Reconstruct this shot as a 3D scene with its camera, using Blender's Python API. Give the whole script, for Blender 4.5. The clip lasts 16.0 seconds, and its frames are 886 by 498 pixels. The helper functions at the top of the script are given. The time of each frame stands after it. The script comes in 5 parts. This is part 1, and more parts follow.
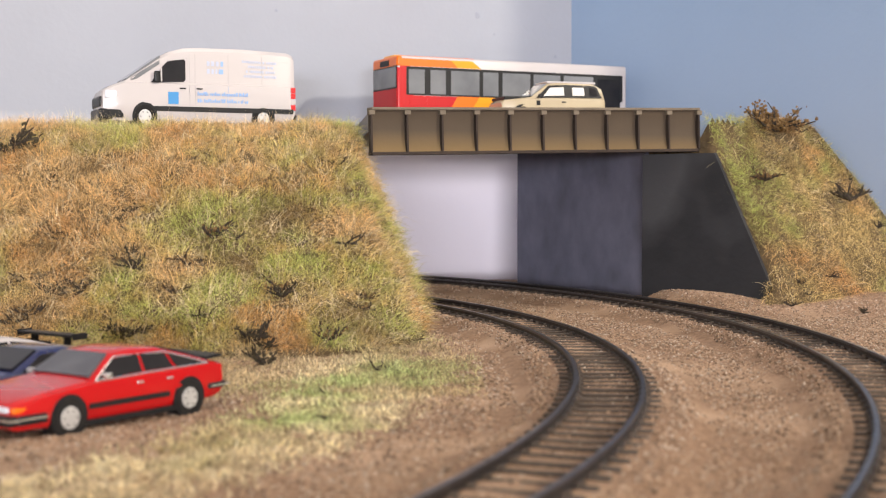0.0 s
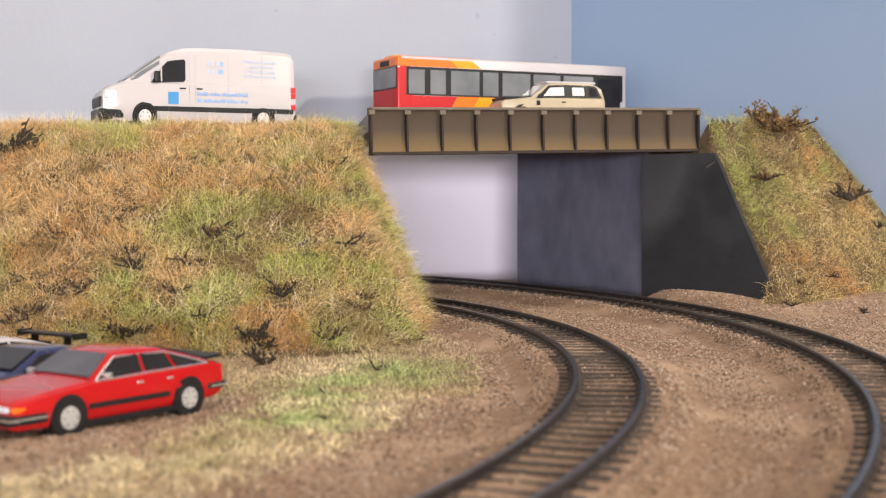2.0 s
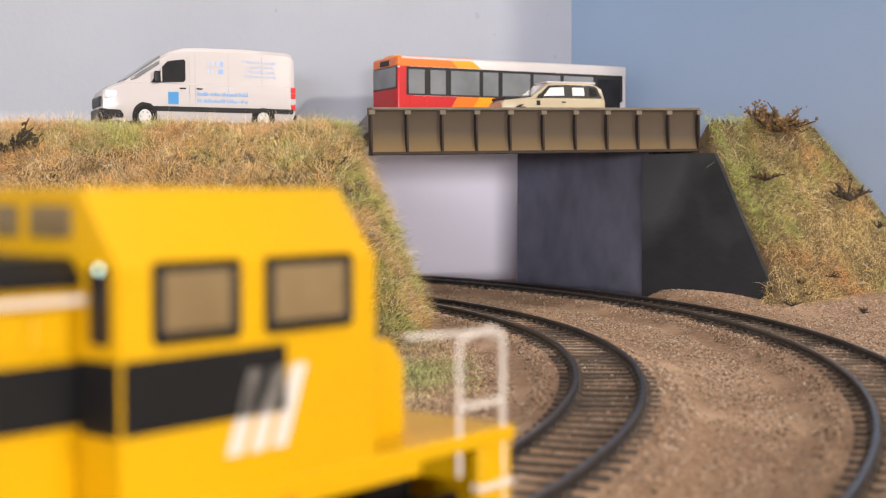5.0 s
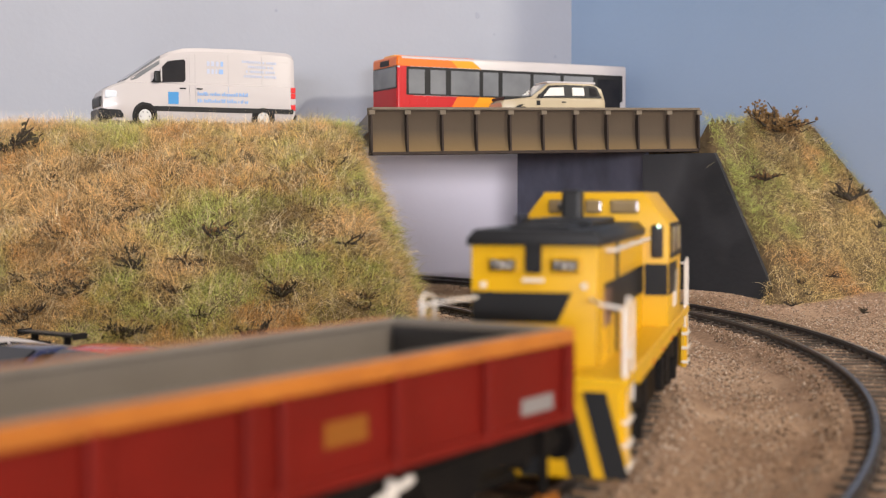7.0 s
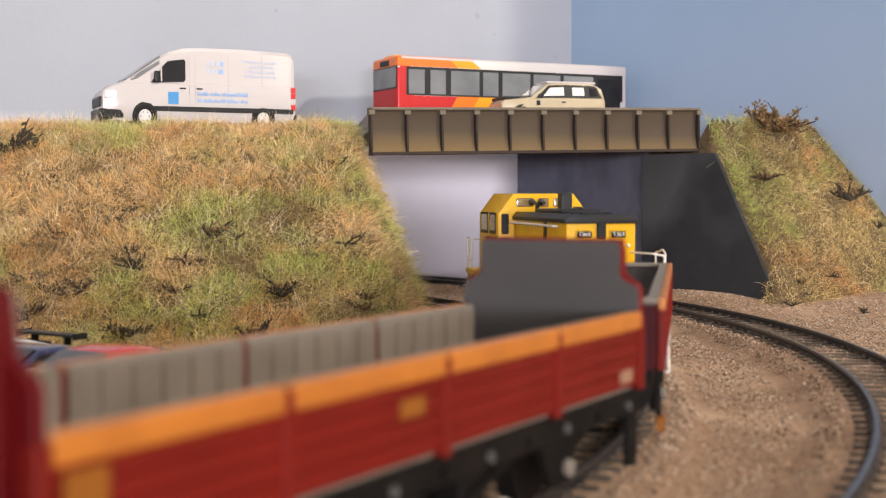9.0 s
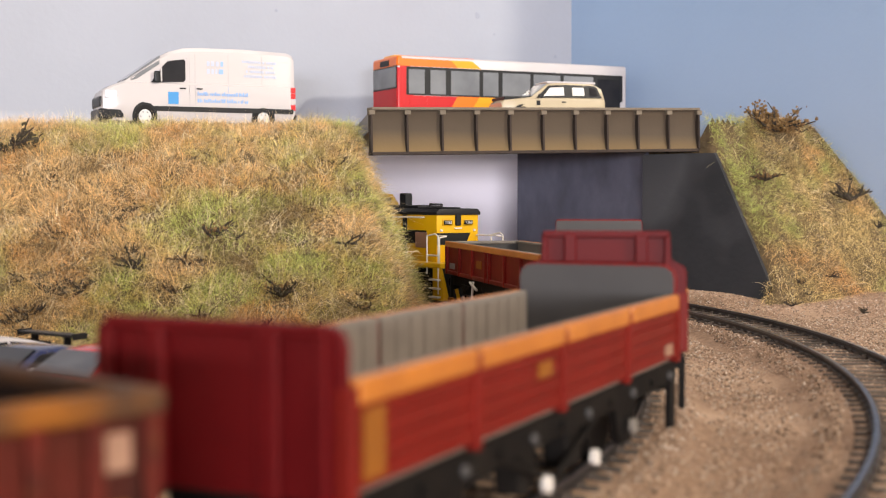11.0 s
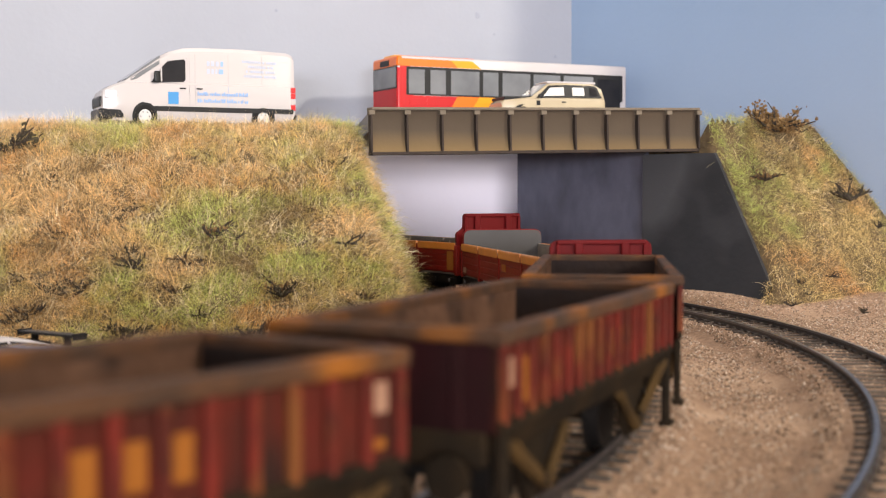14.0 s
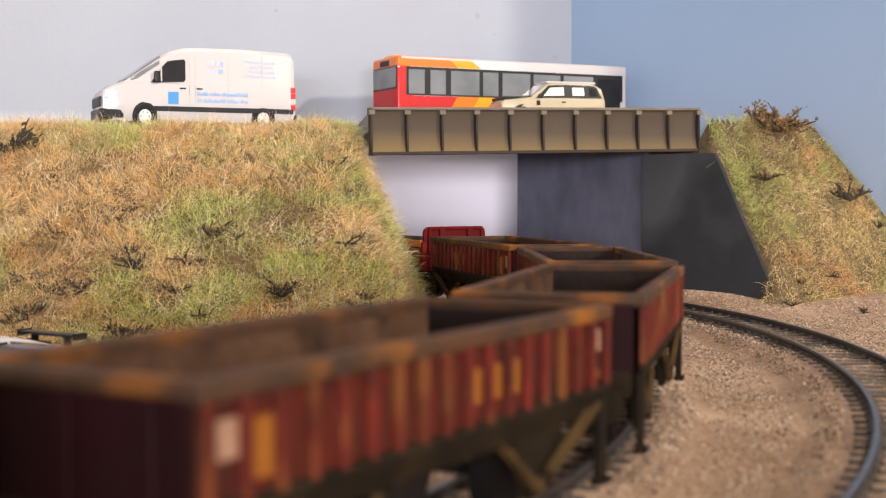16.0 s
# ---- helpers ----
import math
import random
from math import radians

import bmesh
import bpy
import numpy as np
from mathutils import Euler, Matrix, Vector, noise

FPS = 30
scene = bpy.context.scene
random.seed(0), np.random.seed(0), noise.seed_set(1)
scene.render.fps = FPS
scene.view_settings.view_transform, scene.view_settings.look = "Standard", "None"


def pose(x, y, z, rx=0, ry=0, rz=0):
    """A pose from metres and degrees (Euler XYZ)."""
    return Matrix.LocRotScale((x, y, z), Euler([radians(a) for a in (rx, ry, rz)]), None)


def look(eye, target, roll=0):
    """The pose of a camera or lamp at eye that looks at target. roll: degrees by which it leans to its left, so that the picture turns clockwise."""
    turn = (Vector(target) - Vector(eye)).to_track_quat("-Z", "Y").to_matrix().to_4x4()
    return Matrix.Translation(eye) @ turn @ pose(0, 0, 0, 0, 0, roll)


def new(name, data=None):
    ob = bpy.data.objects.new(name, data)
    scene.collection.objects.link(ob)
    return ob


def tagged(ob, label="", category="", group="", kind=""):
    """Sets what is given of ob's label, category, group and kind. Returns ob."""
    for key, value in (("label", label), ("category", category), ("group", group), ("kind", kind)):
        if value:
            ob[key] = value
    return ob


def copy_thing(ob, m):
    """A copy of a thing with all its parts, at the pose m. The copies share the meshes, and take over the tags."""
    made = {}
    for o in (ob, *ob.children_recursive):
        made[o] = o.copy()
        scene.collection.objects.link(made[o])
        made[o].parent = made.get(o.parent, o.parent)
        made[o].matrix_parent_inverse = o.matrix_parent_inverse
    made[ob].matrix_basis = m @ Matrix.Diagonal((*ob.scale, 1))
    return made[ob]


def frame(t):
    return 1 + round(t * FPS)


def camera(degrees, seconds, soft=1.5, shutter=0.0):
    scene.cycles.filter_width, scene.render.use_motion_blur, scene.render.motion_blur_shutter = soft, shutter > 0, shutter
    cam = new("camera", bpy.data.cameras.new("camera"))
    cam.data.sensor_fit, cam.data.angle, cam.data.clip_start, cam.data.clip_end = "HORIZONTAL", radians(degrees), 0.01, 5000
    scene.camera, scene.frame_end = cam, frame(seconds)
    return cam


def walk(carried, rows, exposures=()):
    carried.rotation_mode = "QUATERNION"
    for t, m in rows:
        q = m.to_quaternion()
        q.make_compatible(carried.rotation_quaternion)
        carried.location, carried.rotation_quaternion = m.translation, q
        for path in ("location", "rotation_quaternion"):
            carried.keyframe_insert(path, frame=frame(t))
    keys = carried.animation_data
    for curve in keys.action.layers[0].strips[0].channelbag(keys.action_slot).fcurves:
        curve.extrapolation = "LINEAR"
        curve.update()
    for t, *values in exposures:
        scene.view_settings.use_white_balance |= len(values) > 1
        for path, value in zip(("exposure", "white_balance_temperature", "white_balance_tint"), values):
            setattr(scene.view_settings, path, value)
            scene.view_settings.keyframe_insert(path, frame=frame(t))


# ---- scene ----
# A model railway in 1:76. Helper lengths are in millimetres, the scene is in metres.
MM = 0.001
EYE_Z = 0.05185
cam = camera(36.78, 16.0, soft=1.1)
cam.data.dof.use_dof = True
cam.data.dof.focus_distance = 0.535
cam.data.dof.aperture_fstop = 27.0
EYE = pose(0, 0, EYE_Z, 90 - 2.292, 0, 0)
walk(cam, [(0.0, EYE), (16.0, EYE)], [(0.0, 0.0), (4.0, 0.0), (6.3, -0.26), (7.0, -0.2), (8.0, 0.02), (9.0, -0.06), (11.3, 0.11), (16.0, 0.11)])

# ---- light: a lamp on the right, unseen fill lamps added behind the camera and overhead ----
world = bpy.data.worlds.new("room_air")
world.use_nodes = True
scene.world = world
wbg = world.node_tree.nodes["Background"]
wbg.inputs["Color"].default_value = (0.80, 0.86, 1.0, 1)
wbg.inputs["Strength"].default_value = 0.08


def area_lamp(name, eye, target, size, power, colour, tall=None):
    data = bpy.data.lights.new(name, "AREA")
    data.shape, data.size, data.energy, data.color = "DISK", size, power, colour
    if tall:
        data.shape, data.size_y = "RECTANGLE", tall
    ob = new(name, data)
    ob.matrix_world = look(eye, target)
    return ob


area_lamp("room_lamp", (1.75, -0.85, 0.92), (0, 0.60, 0.06), 0.14, 36, (1.0, 0.90, 0.76))
# added fill, set low so that it reaches the wall under the bridge
area_lamp("front_fill", (0.25, -3.96, 0.15), (0.05, 0.0, 0.12), 2.2, 166, (0.97, 0.95, 1.0), 0.34)
# added overhead fill, source unseen
area_lamp("ceiling_fill", (0.3, 0.1, 1.46), (0.3, 0.1, 0.0), 0.9, 7, (1.0, 0.90, 0.80), 0.9)


# ---- materials ----
def material(name, colour, rough=0.6, metal=0.0, second=None, scale=40.0, amount=0.5, bump=0.0, bump_scale=200.0,
             third=None, scale3=8.0, coat=0.0, random_part=0.0, island=0.0, emit=0.0, spec=0.5):
    """Noise between two or three colours, with fine relief; scale in cycles per metre."""
    m = bpy.data.materials.new(name)
    m.use_nodes = True
    nt = m.node_tree
    b = nt.nodes["Principled BSDF"]
    b.inputs["Roughness"].default_value = rough
    b.inputs["Metallic"].default_value = metal
    b.inputs["Coat Weight"].default_value = coat
    b.inputs["Specular IOR Level"].default_value = spec
    tc = nt.nodes.new("ShaderNodeTexCoord")

    def noise_node(sc, detail=5.0):
        n = nt.nodes.new("ShaderNodeTexNoise")
        n.inputs["Scale"].default_value = sc
        n.inputs["Detail"].default_value = detail
        nt.links.new(tc.outputs["Object"], n.inputs["Vector"])
        return n

    def mix(fac, a, c):
        x = nt.nodes.new("ShaderNodeMix")
        x.data_type = "RGBA"
        for sock, v in ((x.inputs[0], fac), (x.inputs[6], a), (x.inputs[7], c)):
            if isinstance(v, (tuple, list)):
                sock.default_value = (*v[:3], 1)
            elif isinstance(v, (int, float)):
                sock.default_value = v
            else:
                nt.links.new(v, sock)
        return x.outputs[2]

    def ramp(sock, lo, hi, top=1.0):
        r = nt.nodes.new("ShaderNodeMapRange")
        r.inputs[1].default_value, r.inputs[2].default_value, r.inputs[4].default_value = lo, hi, top
        nt.links.new(sock, r.inputs[0])
        return r.outputs[0]

    col = colour
    if second:
        col = mix(ramp(noise_node(scale).outputs[0], 0.25, 0.75, amount), col, second)
    if third:
        col = mix(ramp(noise_node(scale3, 3.0).outputs[0], 0.48, 0.62), col, third)
    if island or random_part:
        if island:
            g = nt.nodes.new("ShaderNodeNewGeometry").outputs["Random Per Island"]
        else:
            g = nt.nodes.new("ShaderNodeObjectInfo").outputs["Random"]
        h = nt.nodes.new("ShaderNodeHueSaturation")
        nt.links.new(ramp(g, 0.0, 1.0), h.inputs["Value"])
        k = island or random_part
        r = h.inputs["Value"].links[0].from_node
        r.inputs[3].default_value, r.inputs[4].default_value = 1 - k, 1 + k
        if isinstance(col, (tuple, list)):
            h.inputs["Color"].default_value = (*col[:3], 1)
        else:
            nt.links.new(col, h.inputs["Color"])
        col = h.outputs[0]
    if isinstance(col, (tuple, list)):
        b.inputs["Base Color"].default_value = (*col[:3], 1)
    else:
        nt.links.new(col, b.inputs["Base Color"])
    if bump:
        bn = nt.nodes.new("ShaderNodeBump")
        bn.inputs["Strength"].default_value = bump
        bn.inputs["Distance"].default_value = 0.001
        nt.links.new(noise_node(bump_scale, 6.0).outputs[0], bn.inputs["Height"])
        nt.links.new(bn.outputs[0], b.inputs["Normal"])
    if emit:
        b.inputs["Emission Color"].default_value = (*colour[:3], 1)
        b.inputs["Emission Strength"].default_value = emit
    return m


M = {}
M["room_paint"] = material("room_wall_paint", (0.72, 0.70, 0.66), 0.9, second=(0.68, 0.66, 0.63), scale=3, bump=0.1, bump_scale=60)
M["room_floor"] = material("room_carpet", (0.16, 0.14, 0.12), 0.95, second=(0.11, 0.10, 0.09), scale=40, bump=0.4, bump_scale=300)
M["soil"] = material("gravel_soil", (0.385, 0.242, 0.150), 0.95, second=(0.18, 0.105, 0.065), scale=500, amount=0.9, bump=1.0, bump_scale=900,
                     third=(0.49, 0.33, 0.22), scale3=14)
M["bank_soil"] = material("bank_soil", (0.13, 0.085, 0.038), 0.95, second=(0.06, 0.04, 0.018), scale=180, amount=0.9, bump=1.0, bump_scale=400)
M["rail"] = material("blackened_rail_steel", (0.016, 0.016, 0.019), 0.4, 0.2, second=(0.045, 0.030, 0.022), scale=260, amount=0.7)
M["rail_top"] = material("bright_rail_head", (0.20, 0.20, 0.22), 0.3, 0.9, second=(0.09, 0.085, 0.09), scale=220, amount=0.8)
M["sleeper"] = material("sleeper_plastic", (0.050, 0.040, 0.034), 0.8, second=(0.12, 0.088, 0.065), scale=500, amount=0.9, bump=0.4, bump_scale=900, random_part=0.25)
M["concrete_dark"] = material("dark_grey_card", (0.22, 0.227, 0.315), 0.85, second=(0.10, 0.104, 0.145), scale=45, amount=0.9, bump=0.25, bump_scale=260)
# grey card set far below the abutment's: shade by the bridge is in the colour
M["wing_grey"] = material("shaded_wing_card", (0.020, 0.020, 0.023), 0.85, second=(0.011, 0.011, 0.013), scale=60, amount=0.9, bump=0.3, bump_scale=260, third=(0.05, 0.05, 0.054), scale3=16)
M["girder_edge"] = material("girder_flange", (0.16, 0.13, 0.095), 0.8, second=(0.11, 0.085, 0.06), scale=160, amount=0.8)
M["scuff"] = material("grey_scuff", (0.30, 0.32, 0.38), 0.8, second=(0.38, 0.40, 0.46), scale=400)
# grey raised so the deck's underside bounces light onto the wall below
M["asphalt"] = material("road_card", (0.30, 0.29, 0.29), 0.9, second=(0.22, 0.21, 0.21), scale=300, amount=0.7, bump=0.3, bump_scale=700)


def height_paint(name, low, high, z0, z1):
    """Paint that blends by height from a low colour to a high one."""
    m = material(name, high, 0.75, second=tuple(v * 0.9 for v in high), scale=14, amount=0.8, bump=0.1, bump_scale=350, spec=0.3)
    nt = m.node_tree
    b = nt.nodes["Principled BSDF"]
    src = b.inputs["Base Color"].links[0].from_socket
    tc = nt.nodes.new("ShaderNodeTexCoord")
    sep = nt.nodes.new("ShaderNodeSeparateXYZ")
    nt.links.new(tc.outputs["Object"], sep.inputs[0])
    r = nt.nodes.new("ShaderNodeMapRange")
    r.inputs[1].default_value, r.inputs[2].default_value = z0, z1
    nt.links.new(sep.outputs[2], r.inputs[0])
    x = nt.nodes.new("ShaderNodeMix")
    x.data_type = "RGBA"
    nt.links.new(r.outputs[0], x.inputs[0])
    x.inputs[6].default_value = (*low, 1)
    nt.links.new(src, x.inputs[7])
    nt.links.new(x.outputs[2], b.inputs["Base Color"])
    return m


# low wall is brightened in its colour for light missing under the bridge
M["wall_pale"] = height_paint("pale_paint_brightened_low", (0.93, 0.87, 0.95), (0.36, 0.375, 0.425), 0.070, 0.098)
# tan rust low down; shading towards the top is darkened into the colour
M["girder"] = height_paint("weathered_shaded_girder", (0.150, 0.098, 0.042), (0.074, 0.054, 0.036), 0.0715, 0.080)
# dark bottom flange brown; on the ribs it carries their shadow lines
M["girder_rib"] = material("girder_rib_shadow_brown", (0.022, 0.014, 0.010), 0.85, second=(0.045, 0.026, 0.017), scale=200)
M["wall_blue"] = height_paint("blue_sky_paint", (0.32, 0.40, 0.54), (0.26, 0.37, 0.54), 0.06, 0.20)


# ---- mesh helpers ----
def part(name, bm, mat, parent=None, label="", smooth=0.0):
    """Links a bmesh, given in millimetres, as one mesh object under a thing or part."""
    bmesh.ops.scale(bm, vec=(MM, MM, MM), verts=bm.verts)
    bmesh.ops.recalc_face_normals(bm, faces=bm.faces)
    me = bpy.data.meshes.new(name)
    bm.to_mesh(me)
    bm.free()
    me.materials.append(M[mat] if isinstance(mat, str) else mat)
    if smooth:
        me.shade_smooth()
        me.set_sharp_from_angle(angle=radians(smooth))
    ob = new(name, me)
    if parent:
        ob.parent = parent
    if label:
        ob["label"] = label
    return ob


def raw(name, verts, faces, mat, parent=None, smooth=False):
    """A mesh from vertices in millimetres and index arrays, without bmesh."""
    me = bpy.data.meshes.new(name)
    v = np.asarray(verts, dtype=np.float32) * MM
    fc = np.asarray(faces, dtype=np.int32)
    n, k = fc.shape
    me.vertices.add(len(v))
    me.vertices.foreach_set("co", v.ravel())
    me.loops.add(n * k)
    me.loops.foreach_set("vertex_index", fc.ravel())
    me.polygons.add(n)
    me.polygons.foreach_set("loop_start", np.arange(0, n * k, k, dtype=np.int32))
    me.update(calc_edges=True)
    me.validate()
    me.materials.append(M[mat])
    if smooth:
        me.shade_smooth()
    ob = new(name, me)
    if parent:
        ob.parent = parent
    return ob


def thing(name, label, category, x=0, y=0, z=0, rz=0, group="", rx=0, ry=0):
    ob = new(name)
    ob.empty_display_size = 0.01
    ob.matrix_world = pose(x * MM, y * MM, z * MM, rx, ry, rz)
    return tagged(ob, label, category, group)


def box(bm, x0, x1, y0, y1, z0, z1, bevel=0.0, seg=1):
    ret = bmesh.ops.create_cube(bm, size=1.0)
    vs = ret["verts"]
    for v in vs:
        v.co = Vector(((x0 + x1) / 2 + v.co.x * (x1 - x0), (y0 + y1) / 2 + v.co.y * (y1 - y0), (z0 + z1) / 2 + v.co.z * (z1 - z0)))
    if bevel:
        es = list({e for v in vs for e in v.link_edges})
        bmesh.ops.bevel(bm, geom=es, offset=bevel, segments=seg, affect="EDGES", profile=0.6)
    return bm


def B(*a, **k):
    return box(bmesh.new(), *a, **k)


def rod(bm, a, b, r, seg=10, r2=None):
    a, b = Vector(a), Vector(b)
    ret = bmesh.ops.create_cone(bm, cap_ends=True, segments=seg, radius1=r, radius2=r if r2 is None else r2, depth=(b - a).length)
    q = (b - a).to_track_quat("Z", "Y").to_matrix().to_4x4()
    bmesh.ops.transform(bm, matrix=Matrix.Translation((a + b) / 2) @ q, verts=ret["verts"])
    return bm


def tube(bm, pts, r, seg=6):
    for a, b in zip(pts, pts[1:]):
        rod(bm, a, b, r, seg)
    return bm


def prism(bm, pts, d0, d1, axis="y", bevel=0.0, seg=2):
    """A flat outline, drawn in the two other axes, given thickness along an axis from d0 to d1."""
    def place(p, d):
        return {"x": (d, p[0], p[1]), "y": (p[0], d, p[1]), "z": (p[0], p[1], d)}[axis]
    lo = [bm.verts.new(place(p, d0)) for p in pts]
    hi = [bm.verts.new(place(p, d1)) for p in pts]
    bm.faces.new(lo)
    bm.faces.new(hi[::-1])
    n = len(pts)
    fs = [bm.faces.new((lo[i], hi[i], hi[(i + 1) % n], lo[(i + 1) % n])) for i in range(n)]
    if bevel:
        es = list({e for f in fs for e in f.edges})
        es = [e for e in es if (e.verts[0] in lo) == (e.verts[1] in lo)]
        bmesh.ops.bevel(bm, geom=es, offset=bevel, segments=seg, affect="EDGES", profile=0.6)
    return bm


def smoothstep(v):
    v = np.clip(v, 0, 1)
    return v * v * (3 - 2 * v)
# ---- the plan: two tracks, the road on its banks, the backboards ----
IN_C, IN_R = (-393.4, 383.5), 438.0
OUT_C, OUT_R = (-386.2, 416.7), 505.0
WALL_Y, WALL_K = 805.0, 0.36          # left board: y = WALL_Y + WALL_K * x
CORNER = (79.9, 833.8)
RIGHT_K = 0.80                        # right board: x = corner + RIGHT_K * (corner_y - y)
RIGHT_END = (262.0, 606.0)
ROAD_Z = 87.0


def lumps(x, y, s, seed=0.0):
    """Smooth uneven ground from a few crossed waves."""
    r = np.random.RandomState(int(seed) + 5)
    out = np.zeros(np.shape(x))
    for k in range(7):
        a, w, p = r.uniform(0, math.tau), r.uniform(0.6, 1.9) / s, r.uniform(0, math.tau)
        out += np.sin((x * math.cos(a) + y * math.sin(a)) * w * math.tau + p)
    return out / 4.0


def bank_left(x, y):
    """Height of the grassy bank inside the inner curve."""
    foot = 436 + 18 * np.sin(x / 70.0) + 0.10 * (x + 60)
    front = (y - foot) / 165.0
    end_x = np.interp(y, [420, 470, 540, 600, 660], [-30, -8, -6, -16, -40])
    end = (end_x - x) / np.interp(y, [420, 540, 600], [110, 42, 20])
    rr = np.hypot(x - IN_C[0], y - IN_C[1])
    cut = (424 - rr) / 12.0
    top = 81.2 + 2.8 * smoothstep((y - 618) / 22.0) + 2.0 * smoothstep((x + 75) / 25.0)
    h = top * np.minimum(np.minimum(smoothstep(front) * 0.5 + 0.5 * np.clip(front, 0, 1), np.clip(end, 0, 1) ** 0.8), smoothstep(cut))
    h = h + lumps(x, y, 45, 1) * 2.2 * smoothstep(h / 15.0) * smoothstep((85 - h) / 10)
    return np.maximum(h, 0)


def bank_right(x, y):
    """Height of the bank behind the wing wall: it falls along the wall and away from the right board."""
    p = (x - 97) * 0.754 - (y - 640) * 0.656
    q = (x - 97) * 0.656 + (y - 640) * 0.754
    p1 = np.interp(q, [-40, 0, 95, 160], [40, 82, 128, 150])
    w = np.interp(q, [-40, 0, 95, 160], [40, 52, 92, 110])
    f = np.clip((p1 - p) / w, 0, 1)
    h = 89.0 * (0.35 * f + 0.65 * f ** 1.35)
    h = np.where(p < 31, np.minimum(h, 77), h) * np.where((q < 1.5) & (p < 67), 0, 1)
    h = h + lumps(x, y, 40, 2) * 2.0 * smoothstep(h / 12.0)
    return np.maximum(h, 0)


def ground_z(x, y):
    z = lumps(x, y, 60, 3) * 0.35 + lumps(x, y, 17, 4) * 0.2
    rr = np.hypot(x - OUT_C[0], y - OUT_C[1])
    z = z + 8.0 * smoothstep((rr - 522) / 16.0) * smoothstep((y - 560) / 60) * smoothstep((x - 78) / 30)
    for c, r in ((IN_C, IN_R), (OUT_C, OUT_R)):
        d = np.abs(np.hypot(x - c[0], y - c[1]) - r)
        z = z + 3.35 * smoothstep((24 - d) / 9.0)
    return z


def sheet(name, fn, x0, x1, y0, y1, step, mat, keep=None):
    xs, ys = np.arange(x0, x1 + step, step), np.arange(y0, y1 + step, step)
    X, Y = np.meshgrid(xs, ys)
    Z = fn(X, Y)
    n, m = X.shape
    idx = np.arange(n * m).reshape(n, m)
    q = np.stack([idx[:-1, :-1], idx[:-1, 1:], idx[1:, 1:], idx[1:, :-1]], -1).reshape(-1, 4)
    V = np.stack([X, Y, Z], -1).reshape(-1, 3)
    if keep is not None:
        k = keep(V)
        q = q[k[q].any(1)]
        used = np.unique(q)
        remap = np.zeros(n * m, int)
        remap[used] = np.arange(len(used))
        V, q = V[used], remap[q]
    return raw(name, V, q, mat, smooth=True)


# baseboard and ground
ground = tagged(sheet("ground", ground_z, -900, 900, -300, 1000, 6, "soil"), "brown gravelly scenic ground of a model railway", "ground", kind="structure")

LEFT_TOP = sheet("embankment", lambda x, y: bank_left(x, y) - 1.5 * (bank_left(x, y) < 0.3), -420, 10, 400, 800, 3, "bank_soil",
                 keep=lambda v: (v[:, 2] > 0.2))
tagged(LEFT_TOP, "earth embankment under straw-coloured and green static grass", "embankment", kind="structure")


def in_front_of_right_board(v):
    return v[:, 0] < CORNER[0] + RIGHT_K * (CORNER[1] - v[:, 1]) + 6


RIGHT_TOP = sheet("embankment", lambda x, y: bank_right(x, y) - 1.5 * (bank_right(x, y) < 0.3), 96, 300, 500, 790, 3, "bank_soil",
                  keep=lambda v: (v[:, 2] > 0.2) & in_front_of_right_board(v) & (v[:, 1] < 780))
tagged(RIGHT_TOP, "short earth embankment beside the bridge abutment", "embankment", kind="structure")


# backboards; the left one has a low opening behind the bank where the tracks run out
def board(name, a, b, z0, z1, thick, mat, label):
    a, b = Vector((*a, 0)), Vector((*b, 0))
    d = (b - a).normalized()
    n = Vector((-d.y, d.x, 0)) * thick
    bm = bmesh.new()
    prism(bm, [(p.x, p.y) for p in (a, b, b + n, a + n)], z0, z1, "z")
    return tagged(part(name, bm, mat), label, "backboard", kind="structure")


def left_y(x):
    return WALL_Y + WALL_K * x


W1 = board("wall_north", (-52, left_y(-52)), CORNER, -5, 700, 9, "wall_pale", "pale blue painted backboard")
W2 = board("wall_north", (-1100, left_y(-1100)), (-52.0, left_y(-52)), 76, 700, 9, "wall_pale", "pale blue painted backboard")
W3 = board("wall_east", CORNER, RIGHT_END, -5, 700, 3, "wall_blue", "sky-blue painted backboard meeting the other in a corner")


for sx, sz, r in ((20.3, 161, 2.4), (69.5, 138, 1.6), (-96, 158, 1.2), (31, 150, 0.9)):
    bm = bmesh.new()
    rnd = random.Random(int(sz))
    prism(bm, [(sx + r * rnd.uniform(0.5, 1.1) * math.cos(a), sz + r * rnd.uniform(0.4, 1.0) * math.sin(a)) for a in np.arange(0, 6.2, 0.7)], left_y(sx) - 0.25, left_y(sx) + 0.8, "y")
    part("scuff", bm, "scuff", W1 if sx > -52 else W2)

